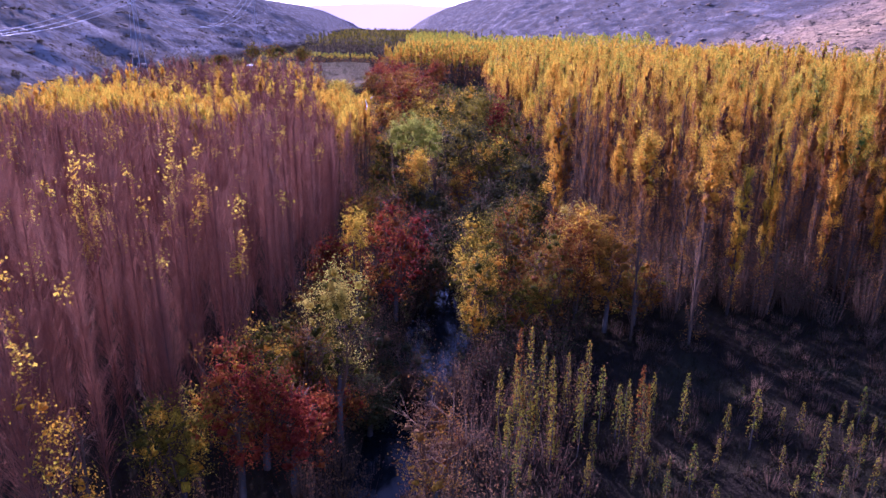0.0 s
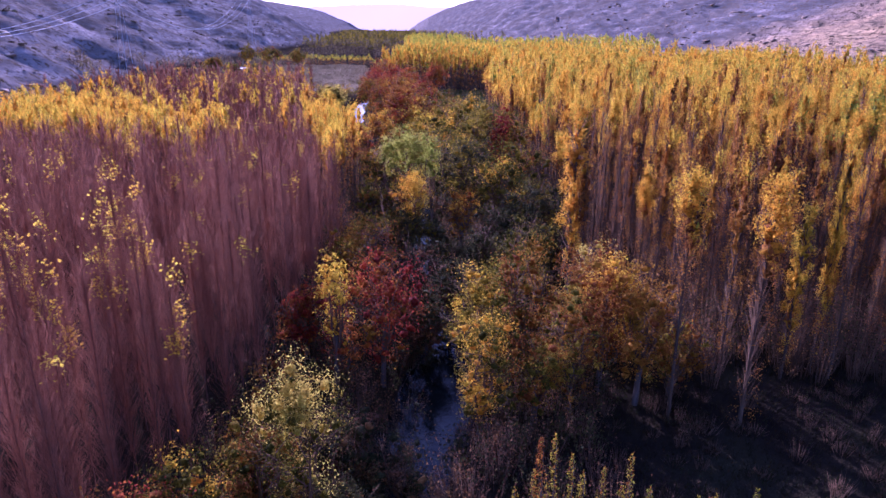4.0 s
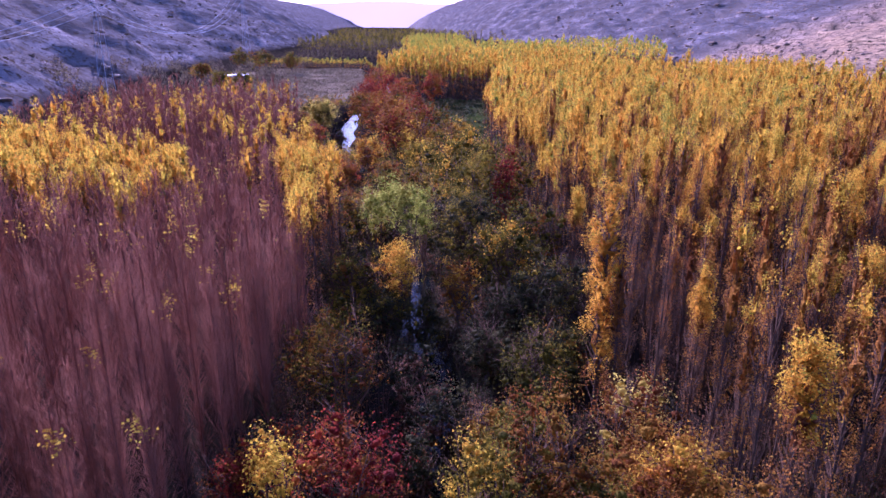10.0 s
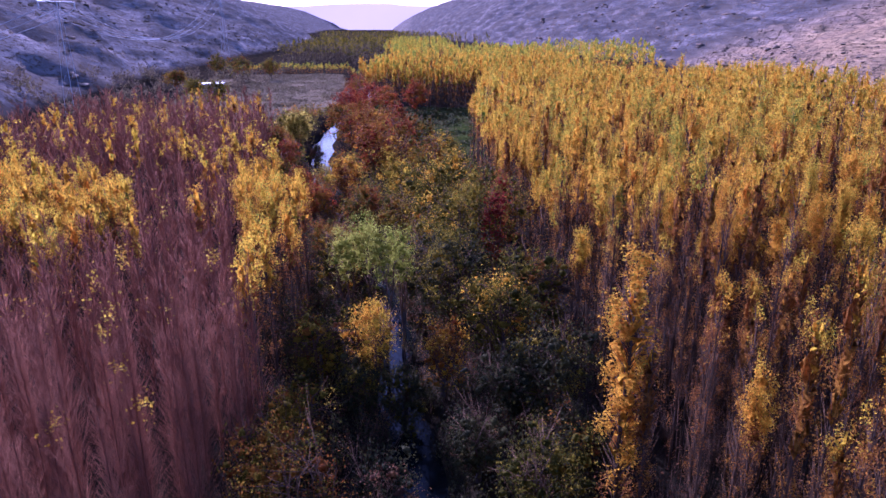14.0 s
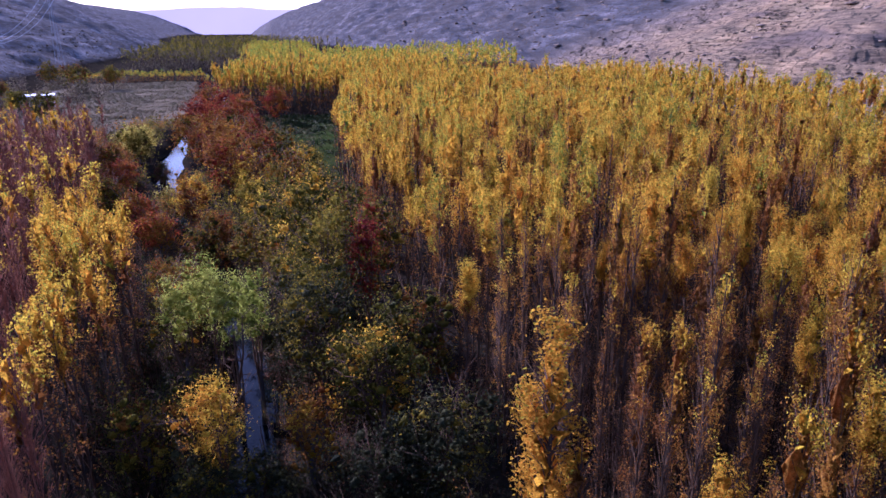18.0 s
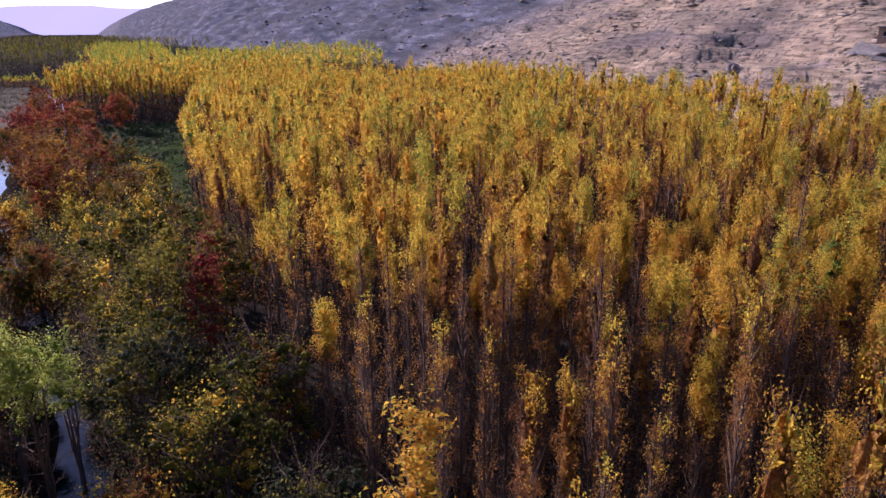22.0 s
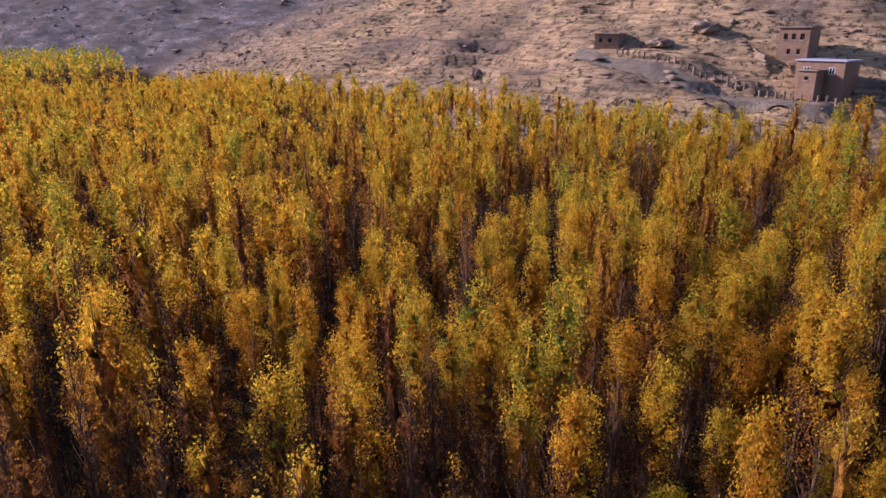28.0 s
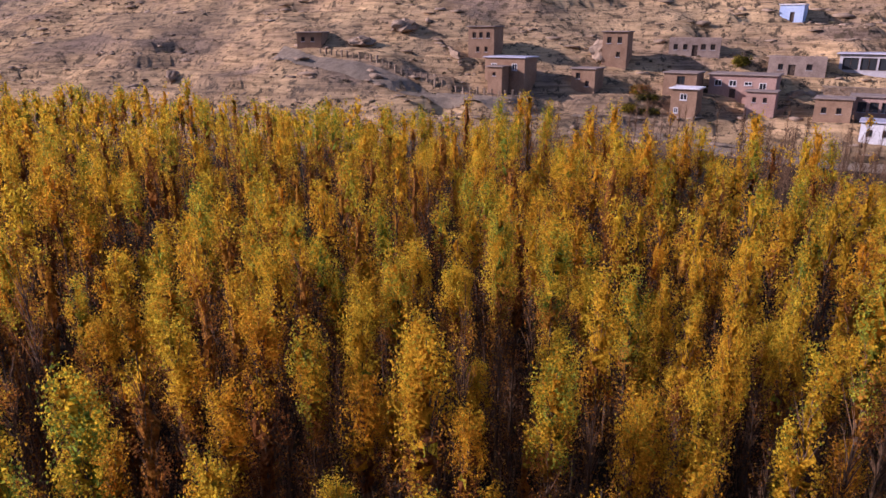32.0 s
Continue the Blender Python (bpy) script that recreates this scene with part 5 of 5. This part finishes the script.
FIELD_GRASS = leaf_material("field_grass", (0.20, 0.155, 0.075), (0.33, 0.25, 0.12), (0.26, 0.23, 0.10), 0.3)
MEADOW_GRASS = leaf_material("meadow_grass", (0.05, 0.075, 0.015), (0.10, 0.12, 0.025), (0.17, 0.15, 0.04), 0.3)
tufts("field_grass", -92, -18, 150, 335, 26000, 0.55, FIELD_GRASS, "rough olive-brown grass on the fallow field", lambda x, y: (x < river_x(y) - 6) & (x > np.interp(y, (165, 335), (-62, -92))))
tufts("meadow_grass", -12, 20, 112, 205, 9000, 0.6, MEADOW_GRASS, "rough green grass of the small meadow", lambda x, y: (x > river_x(y) + 8) & (x < np.interp(y, (118, 205), (9, 20))))
shrub_thicket("hill_foot_brush", [(rng.uniform(-104, -58), rng.uniform(175, 345), rng.uniform(2, 4), rng.uniform(2.5, 6)) for _ in range(90)], LEAF_DULL, "grey-brown brush at the foot of the hill", 806, 90, 0.5, 30)
shrub_thicket("far_bank_brush", [(float(river_x(y)) - rng.uniform(5, 16), y, rng.uniform(1.2, 2.4), rng.uniform(1.6, 4)) for y in rng.uniform(95, 190, 70)], LEAF_RUST, "brown brush on the far bank", 807, 110, 0.3, 40)

# ---- village on the slope ----
def house(name, x, y, turn, w, depth, h, wall, roof, label, windows=(), door=None, flat_over=0.25, parapet=False, group="village houses", frames=False, sink=1.2, lift=0.0):
    """A flat-roofed block house with walls of real thickness and openings. windows: x from the left end, sill, width, height on the front; door: x, width, height."""
    base = float(ground(x, y)) + lift
    t = thing(name, pose(x, y, base, 0, 0, turn), label, "house", group)
    holes = [(wx, sz, ww, wh) for wx, sz, ww, wh in windows] + ([(door[0], 0.0, door[1], door[2])] if door else [])
    th = 0.35
    # front wall cut round its openings
    xs = sorted({0.0, w, *[v for hx, _, hw, _ in holes for v in (hx, hx + hw)]})
    zs = sorted({-sink, 0.0, h, *[v for _, hz, _, hh in holes for v in (hz, hz + hh)]})
    bm = bmesh.new()
    for a, b in zip(xs, xs[1:]):
        for c, d in zip(zs, zs[1:]):
            mx, mz = (a + b) / 2, (c + d) / 2
            if not any(hx < mx < hx + hw and hz < mz < hz + hh for hx, hz, hw, hh in holes):
                add_box(bm, a - w / 2, 0, c, b - w / 2, th, d)
    bmesh.ops.remove_doubles(bm, verts=bm.verts, dist=0.001)
    part("front_wall", bm, wall, t)
    part("side_wall", box(-w / 2, th, -sink, -w / 2 + th, depth, h, 0.02), wall, t)
    part("side_wall", box(w / 2 - th, th, -sink, w / 2, depth, h, 0.02), wall, t)
    part("back_wall", box(-w / 2 + th, depth - th, -sink, w / 2 - th, depth, h, 0.02), wall, t)
    if roof:
        part("roof", box(-w / 2 - flat_over, -flat_over, h, w / 2 + flat_over, depth + flat_over, h + 0.22, 0.05), roof, t)
        if not parapet:
            part("roof_edge", box(-w / 2 - flat_over - 0.04, -flat_over - 0.06, h + 0.03, w / 2 + flat_over + 0.04, -flat_over, h + 0.17), roof, t)
    for hx, hz, hw, hh in holes[: len(windows)]:
        win = part("window", box(hx - w / 2, th * 0.55, hz, hx + hw - w / 2, th * 0.62, hz + hh), GLASS, t, "dark window pane")
        bm = bmesh.new()
        fw = 0.09
        for bx in ((hx, hz, hx + fw, hz + hh), (hx + hw - fw, hz, hx + hw, hz + hh), (hx + fw, hz, hx + hw - fw, hz + fw), (hx + fw, hz + hh - fw, hx + hw - fw, hz + hh), (hx + hw / 2 - 0.03, hz + fw, hx + hw / 2 + 0.03, hz + hh - fw)):
            add_box(bm, bx[0] - w / 2, th * 0.35 if not frames else -0.04, bx[1], bx[2] - w / 2, th * 0.54, bx[3])
        part("window_frame", bm, WHITE_FRAME if frames else DARK_WOOD, win)
        part("sill", box(hx - w / 2 - 0.08, -0.1, hz - 0.1, hx + hw - w / 2 + 0.08, th * 0.35, hz - 0.004), CONCRETE, win)
    if door:
        dr = part("door", box(door[0] - w / 2, th * 0.5, 0, door[0] + door[1] - w / 2, th * 0.62, door[2]), DARK_WOOD, t, "dark wooden door")
        part("door_handle", box(door[0] + door[1] * 0.8 - w / 2, th * 0.35, 1.0, door[0] + door[1] * 0.88 - w / 2, th * 0.5, 1.06), STEEL, dr)
    return t


T0 = -95.0  # fronts look down into the valley, a little towards the sun
house("stone_hut", 125.5, 120.2, T0 + 25, 4.6, 5.0, 2.5, MUD, EARTH_ROOF, "lone mud-brick hut on the hillside", ((0.8, 1.0, 0.7, 0.8), (2.6, 1.0, 0.7, 0.8)), None)
house("tower_house", 137.3, 90.4, T0 + 8, 5.0, 5.0, 5.2, MUD, EARTH_ROOF, "tall square mud-brick tower house", ((0.8, 3.3, 0.7, 1.0), (2.1, 3.3, 0.7, 1.0), (3.5, 3.3, 0.7, 1.0), (1.6, 0.9, 0.6, 0.9), (3.2, 0.9, 0.6, 0.9)), lift=0.3, sink=1.9)
house("low_house", 131.2, 83.2, T0, 7.6, 5.0, 3.5, MUD, ROOF_TIN, "low brown house with pale sheet roof", ((1.2, 1.5, 1.1, 1.1), (5.2, 1.5, 1.0, 1.1)), (3.4, 1.0, 2.0), 0.25, frames=True, lift=2.2, sink=4.0)
house("shed", 128.4, 83.8, T0, 2.7, 2.6, 2.4, MUD, EARTH_ROOF, "small mud-brick shed against the house", ((0.9, 1.0, 0.6, 0.6),), lift=2.0, sink=3.6)
house("mud_house", 135.9, 70.7, T0, 4.2, 4.2, 3.2, MUD, EARTH_ROOF, "small brown block house", ((0.8, 1.6, 0.8, 1.0), (2.5, 0.4, 0.7, 0.9)), lift=0.7, sink=2.4)
house("tower_house", 147.6, 68.5, T0 + 5, 4.5, 4.4, 5.3, MUD, EARTH_ROOF, "narrow two-storey mud-brick tower house", ((0.8, 3.4, 0.8, 1.1), (2.7, 3.4, 0.8, 1.1), (2.6, 1.0, 0.7, 0.9)), lift=0.9, sink=2.6)
house("ruined_house", 157.0, 56.0, T0 + 10, 9.0, 4.6, 3.3, RUIN_STONE, None, "roofless stone ruin with a row of openings", ((0.8, 1.2, 0.8, 1.0), (2.5, 1.2, 0.8, 1.0), (5.6, 1.2, 0.9, 1.0), (7.3, 1.2, 0.8, 1.0)), (4.1, 1.0, 2.0))
house("block_house", 141.5, 55.7, T0, 5.4, 5.2, 3.6, MUD, EARTH_ROOF, "plain brown house with one window", ((2.2, 1.8, 1.3, 1.4),), None)
house("white_roof_house", 135.0, 53.9, T0, 4.0, 4.2, 4.4, MUD, WHITEWASH, "two-storey brown house with a white roof edge", ((1.4, 2.7, 1.1, 1.0), (0.6, 0.6, 0.7, 0.9)), None, 0.35, frames=True)
house("pink_house", 144.6, 46.3, T0, 10.4, 6.0, 3.7, PINK, EARTH_ROOF, "long pinkish rendered house with white window frames", ((0.9, 1.9, 1.2, 1.0), (3.2, 1.9, 1.2, 1.0), (5.6, 2.1, 1.2, 0.6), (7.9, 1.4, 1.1, 1.2)), (3.4, 1.0, 1.5), 0.3, frames=True)
house("annex", 140.6, 43.0, T0, 4.4, 3.4, 2.9, PINK, EARTH_ROOF, "low pinkish annex before the long house", ((1.0, 1.3, 0.6, 0.8), (2.6, 1.3, 0.6, 0.8)), None, lift=0.9, sink=2.6)
house("ruined_house", 154.7, 38.6, T0 + 5, 9.0, 4.0, 3.2, RUIN_STONE, None, "crumbling stone house without a roof", ((1.6, 1.0, 0.8, 1.0), (6.0, 1.0, 0.9, 1.0)), (3.2, 1.1, 1.9))
house("blue_hut", 176.4, 41.1, T0 - 4, 4.4, 4.2, 3.2, BLUE_PAINT, WHITEWASH, "pale blue painted hut alone on the slope", (), (2.0, 0.8, 1.9), 0.15)
house("modern_house", 157.5, 26.5, T0 - 6, 11.5, 6.5, 3.6, CONCRETE, ROOF_TIN, "long grey building with a glazed front", ((0.5, 1.0, 2.4, 2.0), (3.2, 1.0, 2.4, 2.0), (5.9, 1.0, 2.4, 2.0), (8.6, 1.0, 2.4, 2.0)), None, 0.5)
house("mud_house", 138.6, 32.8, T0, 5.0, 4.4, 3.4, MUD, EARTH_ROOF, "brown house with two small windows", ((1.0, 1.3, 0.7, 0.9), (3.0, 1.3, 0.7, 0.9)), None)
house("veranda_house", 142.6, 26.4, T0, 8.0, 5.0, 3.4, PINK, EARTH_ROOF, "reddish house with a row of wide windows", ((1.0, 1.2, 1.2, 1.5), (2.6, 1.2, 1.2, 1.5), (4.2, 1.2, 1.2, 1.5), (6.2, 1.2, 1.2, 1.5)), None)
house("white_house", 134.2, 26.1, T0, 6.0, 4.6, 3.0, WHITEWASH, ROOF_TIN, "small white-walled house by the road", ((0.8, 1.0, 0.8, 1.0), (2.8, 1.0, 0.8, 1.0)), (4.3, 0.9, 2.0))


def stone_pile(name, x, y, r, h, label, seed, category="rocks"):
    """A worn heap: one lumpy boulder mass."""
    rng = np.random.default_rng(seed)
    bm = bmesh.new()
    bmesh.ops.create_icosphere(bm, subdivisions=3, radius=1)
    for v in bm.verts:
        k = 0.75 + 0.45 * noise.noise(v.co * 1.7 + Vector((seed, 0, 0))) + 0.2 * noise.noise(v.co * 4.1)
        v.co = Vector((v.co.x * r * k, v.co.y * r * k, v.co.z * h * k))
    me = bpy.data.meshes.new(name)
    bm.to_mesh(me)
    bm.free()
    me.materials.append(STONE)
    ob = new(name, me)
    ob.matrix_world = pose(x, y, float(ground(x, y)) + h * 0.2)
    return tagged(ob, label, category)

# ---- village track, walls, posts and rubble ----
ROAD_X, ROAD_Y = (124.5, 122.6, 122.3, 122.2, 122.4, 123.2, 124.2, 124.6, 126.0), (126, 118.6, 111.3, 104.1, 97.2, 91.2, 85.4, 79.4, 72.0)
ty = np.linspace(72, 126, 50)
tx = np.interp(ty, ROAD_Y[::-1], ROAD_X[::-1])
draped("dirt_track", np.stack([tx - 3.8, ty], -1), np.stack([tx + 0.8, ty], -1), DIRT, "pale dirt track climbing past the village", "track", 0.14, 5)
ly = np.linspace(10, 70, 40)
draped("road", np.stack([0 * ly + 127.0, ly], -1), np.stack([0 * ly + 129.5, ly], -1), DIRT, "grey road along the foot of the village", "road", 0.12, 5)
vy = np.linspace(185, 300, 40)
vx = np.interp(vy, (185, 237, 279, 300), (-58, -61.5, -74, -80))
draped("farm_track", np.stack([vx - 1.6, vy], -1), np.stack([vx + 1.6, vy], -1), DIRT, "pale dirt track at the foot of the far slope", "track", 0.2, 4)

bm0 = box(-0.14, -0.14, -0.3, 0.14, 0.14, 0.95, 0.03)
post = thing("stone_post", Matrix(), "short weathered stone post beside the track", "post", "track posts")
part("shaft", bm0, STONE, post)
part("cap", box(-0.19, -0.19, 0.955, 0.19, 0.19, 1.08, 0.03), STONE, post)
rng = np.random.default_rng(91)
py_ = np.linspace(76, 117, 34)
for n, y in enumerate(py_):
    x = float(np.interp(y, ROAD_Y[::-1], ROAD_X[::-1])) + 2.0 + rng.normal(0, 0.12)
    m = at_ground(x, float(y), rng.uniform(0, 90), 0.0) @ Matrix.Scale(rng.uniform(0.75, 1.2), 4)
    if n == 0:
        post.matrix_world = m
    else:
        copy_thing(post, Matrix()).matrix_basis = m


def stone_wall(name, pts, h, label):
    """A dry-stone wall of separate rough blocks along a line over the slope."""
    t = thing(name, pose(pts[0][0], pts[0][1], float(ground(*pts[0]))), label, "wall")
    rng = np.random.default_rng(int(pts[0][0] * 10))
    meshes = []
    for k in range(4):
        bm = box(-0.38, -0.26, -0.17, 0.38, 0.26, 0.17, 0.06)
        for v in bm.verts:
            v.co += Vector(rng.normal(0, 0.03, 3))
        me = bpy.data.meshes.new("stone")
        bm.to_mesh(me)
        bm.free()
        me.materials.append(STONE)
        meshes.append(me)
    home = t.matrix_world.inverted()
    for (xa, ya), (xb, yb) in zip(pts, pts[1:]):
        n = int(math.hypot(xb - xa, yb - ya) / 0.74)
        turn = math.degrees(math.atan2(yb - ya, xb - xa))
        for i in range(n):
            for row in range(int(h / 0.32)):
                f_ = (i + 0.5 * (row % 2)) / n
                x, y = xa + (xb - xa) * f_, ya + (yb - ya) * f_
                ob = new("stone", meshes[int(rng.integers(0, 4))])
                ob.parent = t
                ob.matrix_basis = home @ pose(x, y, float(ground(x, y)) + 0.1 + 0.32 * row + rng.normal(0, 0.02), 0, rng.normal(0, 3), turn + rng.normal(0, 4))
    return t


stone_wall("dry_stone_wall", ((150.5, 34.0), (151.0, 24.0)), 1.7, "dry-stone retaining wall below the grey building")
stone_wall("dry_stone_wall", ((137.8, 97.0), (133.0, 92.4)), 1.4, "broken dry-stone wall beside the tower house")
stone_wall("dry_stone_wall", ((141.0, 41.5), (149.0, 37.0)), 1.0, "low stone wall above the lane")
stone_wall("dry_stone_wall", ((128.0, 68.0), (130.5, 60.0)), 0.9, "low stone wall along the lower lane")

# loose rock and scrub over the slopes
def rocks(name, spots, label, seed, mat):
    rng = np.random.default_rng(seed)
    n = len(spots)
    shape = ICO_V[None] * (1 + rng.normal(0, 0.3, (n, len(ICO_V), 1)))
    size = np.array([s[2] for s in spots])
    shape = shape * np.stack([size * rng.uniform(0.6, 1.2, n), size * rng.uniform(0.9, 2.8, n), size * rng.uniform(0.25, 0.6, n)], -1)[:, None]
    xy = np.array([s[:2] for s in spots])
    shape[..., 0] += xy[:, :1]
    shape[..., 1] += xy[:, 1:]
    shape[..., 2] += ground(xy[:, 0], xy[:, 1])[:, None] + 0.12 * size[:, None]
    f = (ICO_F[None] + (np.arange(n) * len(ICO_V))[:, None, None]).reshape(-1, 3)
    return tagged(new(name, soup(name, [(shape, f, 0)], [mat])), label, "rocks", kind="stuff")


def slope_spots(n, x0, x1, y0, y1, small, big, seed, patchy=0.0):
    rng = np.random.default_rng(seed)
    x, y = rng.uniform(x0, x1, n), rng.uniform(y0, y1, n)
    on = (x > np.interp(y, RIGHT_Y, RIGHT_X) + 2) | (x < np.interp(y, LEFT_Y, LEFT_X) - 3)
    on &= value_noise(x / 14, y / 14) > patchy
    s = small + (big - small) * rng.uniform(0, 1, n) ** 4
    return np.stack([x, y, s], -1)[on]


rocks("hill_rocks", slope_spots(7500, 84, 240, 10, 330, 0.15, 0.95, 95, -0.12), "grey boulders and rubble strewn over the slope", 96, STONE)
rocks("far_rocks", slope_spots(3200, 90, 420, 250, 700, 0.4, 1.8, 97, -0.1), "boulders on the farther slope", 98, STONE)
rocks("west_rocks", slope_spots(3600, -330, -70, 60, 700, 0.3, 1.5, 99, -0.1), "boulders on the western slope", 100, STONE)


def scrub(name, spots, label, seed, mat, leaf=0.3, count=34):
    rng = np.random.default_rng(seed)
    n = len(spots)
    d = rng.normal(size=(n, count, 3))
    d /= np.linalg.norm(d, axis=2)[..., None]
    d[..., 2] = np.abs(d[..., 2]) * 0.7
    p = d * (rng.uniform(0.2, 1, (n, count, 1)) ** 0.5) * spots[:, 2][:, None, None]
    p[..., 0] += spots[:, 0][:, None]
    p[..., 1] += spots[:, 1][:, None]
    p[..., 2] += ground(spots[:, 0], spots[:, 1])[:, None] + 0.05
    return tagged(new(name, soup(name, [(*leaves(rng, p.reshape(-1, 3), leaf, 0, 3), 0)], [mat])), label, "scrub", kind="stuff")


SCRUB = leaf_material("scrub_leaf", (0.11, 0.09, 0.06), (0.17, 0.13, 0.08), (0.20, 0.18, 0.09), 0.15)
scrub("hill_scrub", slope_spots(1500, 84, 240, 10, 330, 0.35, 1.1, 101), "low dark scrub dotted over the slope", 102, SCRUB)
scrub("west_scrub", slope_spots(1700, -330, -70, 60, 600, 0.6, 2.0, 103), "low dark scrub on the western slope", 104, SCRUB, 0.6)
broad_tree("village_bush", 137.0, 60.0, 12.0, 2.0, OLIVE, "dark green thicket between the houses", 954, 500, 0.26, 0.1, (LEAF_SHADE, 0.5))
broad_tree("village_bush", 134.4, 58.8, 10.0, 1.7, LEAF_SHADE, "low dark thicket above the lane", 955, 400, 0.26, 0.1, (OLIVE, 0.4))
broad_tree("village_bush", 154.9, 47.6, 17.6, 1.9, OLIVE, "rounded olive bush behind the pink house", 951, 500, 0.3, 0.1)
broad_tree("village_bush", 138.7, 61.5, 13.2, 1.8, LEAF_RUST, "brown bush between the houses", 952, 400, 0.28, 0.1, (OLIVE, 0.4))
broad_tree("village_bush", 133.5, 62.0, 10.6, 1.6, OLIVE, "dark evergreen bush by the lane", 953, 400, 0.28, 0.1)
stone_pile("rock_outcrop", 116.5, 146.8, 1.7, 1.6, "dark rock outcrop standing on the slope", 5)
stone_pile("rock_outcrop", 150.0, 71.5, 3.2, 2.6, "pale boulder beside the tower house", 6)
stone_pile("rock_outcrop", 140.0, 108.0, 3.4, 1.8, "grey outcrop above the track", 7)
stone_pile("rock_outcrop", 131.0, 112.0, 3.0, 1.4, "grey outcrop beside the track", 8)

# farm shed on the far side of the valley
house("farm_shed", -64.4, 233.0, 12.0, 8.0, 6.0, 4.0, CONCRETE, ROOF_TIN, "farm shed with a bright sheet roof", ((1.2, 1.4, 1.2, 1.0), (5.4, 1.4, 1.2, 1.0)), (3.4, 1.2, 2.1), 0.4, group="farm")


# ---- power line over the western slope ----
def pylon(x, y, top, turn):
    base = float(ground(x, y))
    h = top - base
    t = thing("power_pylon", pose(x, y, base, 0, 0, turn), "slim steel lattice power pylon on the slope", "pylon", "power line")
    for sx in (-1, 1):
        for sy in (-1, 1):
            mesh_part("leg", soup("leg", [(*tube([(sx * 1.5, sy * 1.5, -0.3), (sx * 0.35, sy * 0.35, h)], (0.06, 0.04), 4), 0)], [STEEL]), t)
    for k in range(7):
        a, b = k / 7, (k + 1) / 7
        ra, rb = 1.5 - 1.15 * a, 1.5 - 1.15 * b
        for s in (-1, 1):
            mesh_part("brace", soup("brace", [(*tube([(-ra, s * ra, h * a), (rb, s * rb, h * b)], (0.025, 0.025), 4), 0)], [STEEL]), t)
    mesh_part("crossarm", soup("crossarm", [(*tube([(-5.2, 0, h), (5.2, 0, h)], (0.11, 0.11), 4), 0)], [STEEL]), t)
    for k in (-5, 0, 5):
        mesh_part("insulator", soup("insulator", [(*tube([(k, 0, h), (k, 0, h - 0.5), (k, 0, h - 1.0), (k, 0, h - 1.5)], (0.1, 0.16, 0.16, 0.1), 6), 0)], [WHITE_FRAME]), t, "white glass insulator")
    return t


PYLONS = ((-84.0, 192.0, 27.4), (-131.0, 58.0, 42.0), (-112.0, 420.0, 40.0))
for x, y, top in PYLONS:
    pylon(x, y, top, 70.0)
for (xa, ya, za), (xb, yb, zb), sag in ((PYLONS[0], PYLONS[1], 17.0), (PYLONS[0], PYLONS[2], 14.0)):
    for off in (-5, 0, 5):
        ox, oy = off * math.cos(radians(70)), off * math.sin(radians(70))
        s = np.linspace(0, 1, 26)
        line = np.stack([xa + (xb - xa) * s + ox, ya + (yb - ya) * s + oy, za - 1.5 + (zb - za) * s - 4 * sag * s * (1 - s)], -1)
        wire = new("power_line", soup("power_line", [(*tube(line, np.full(26, 0.055), 4), 0)], [WIRE]))
        tagged(wire, "thin pale power line hung between pylons", "cable", "power line wires")
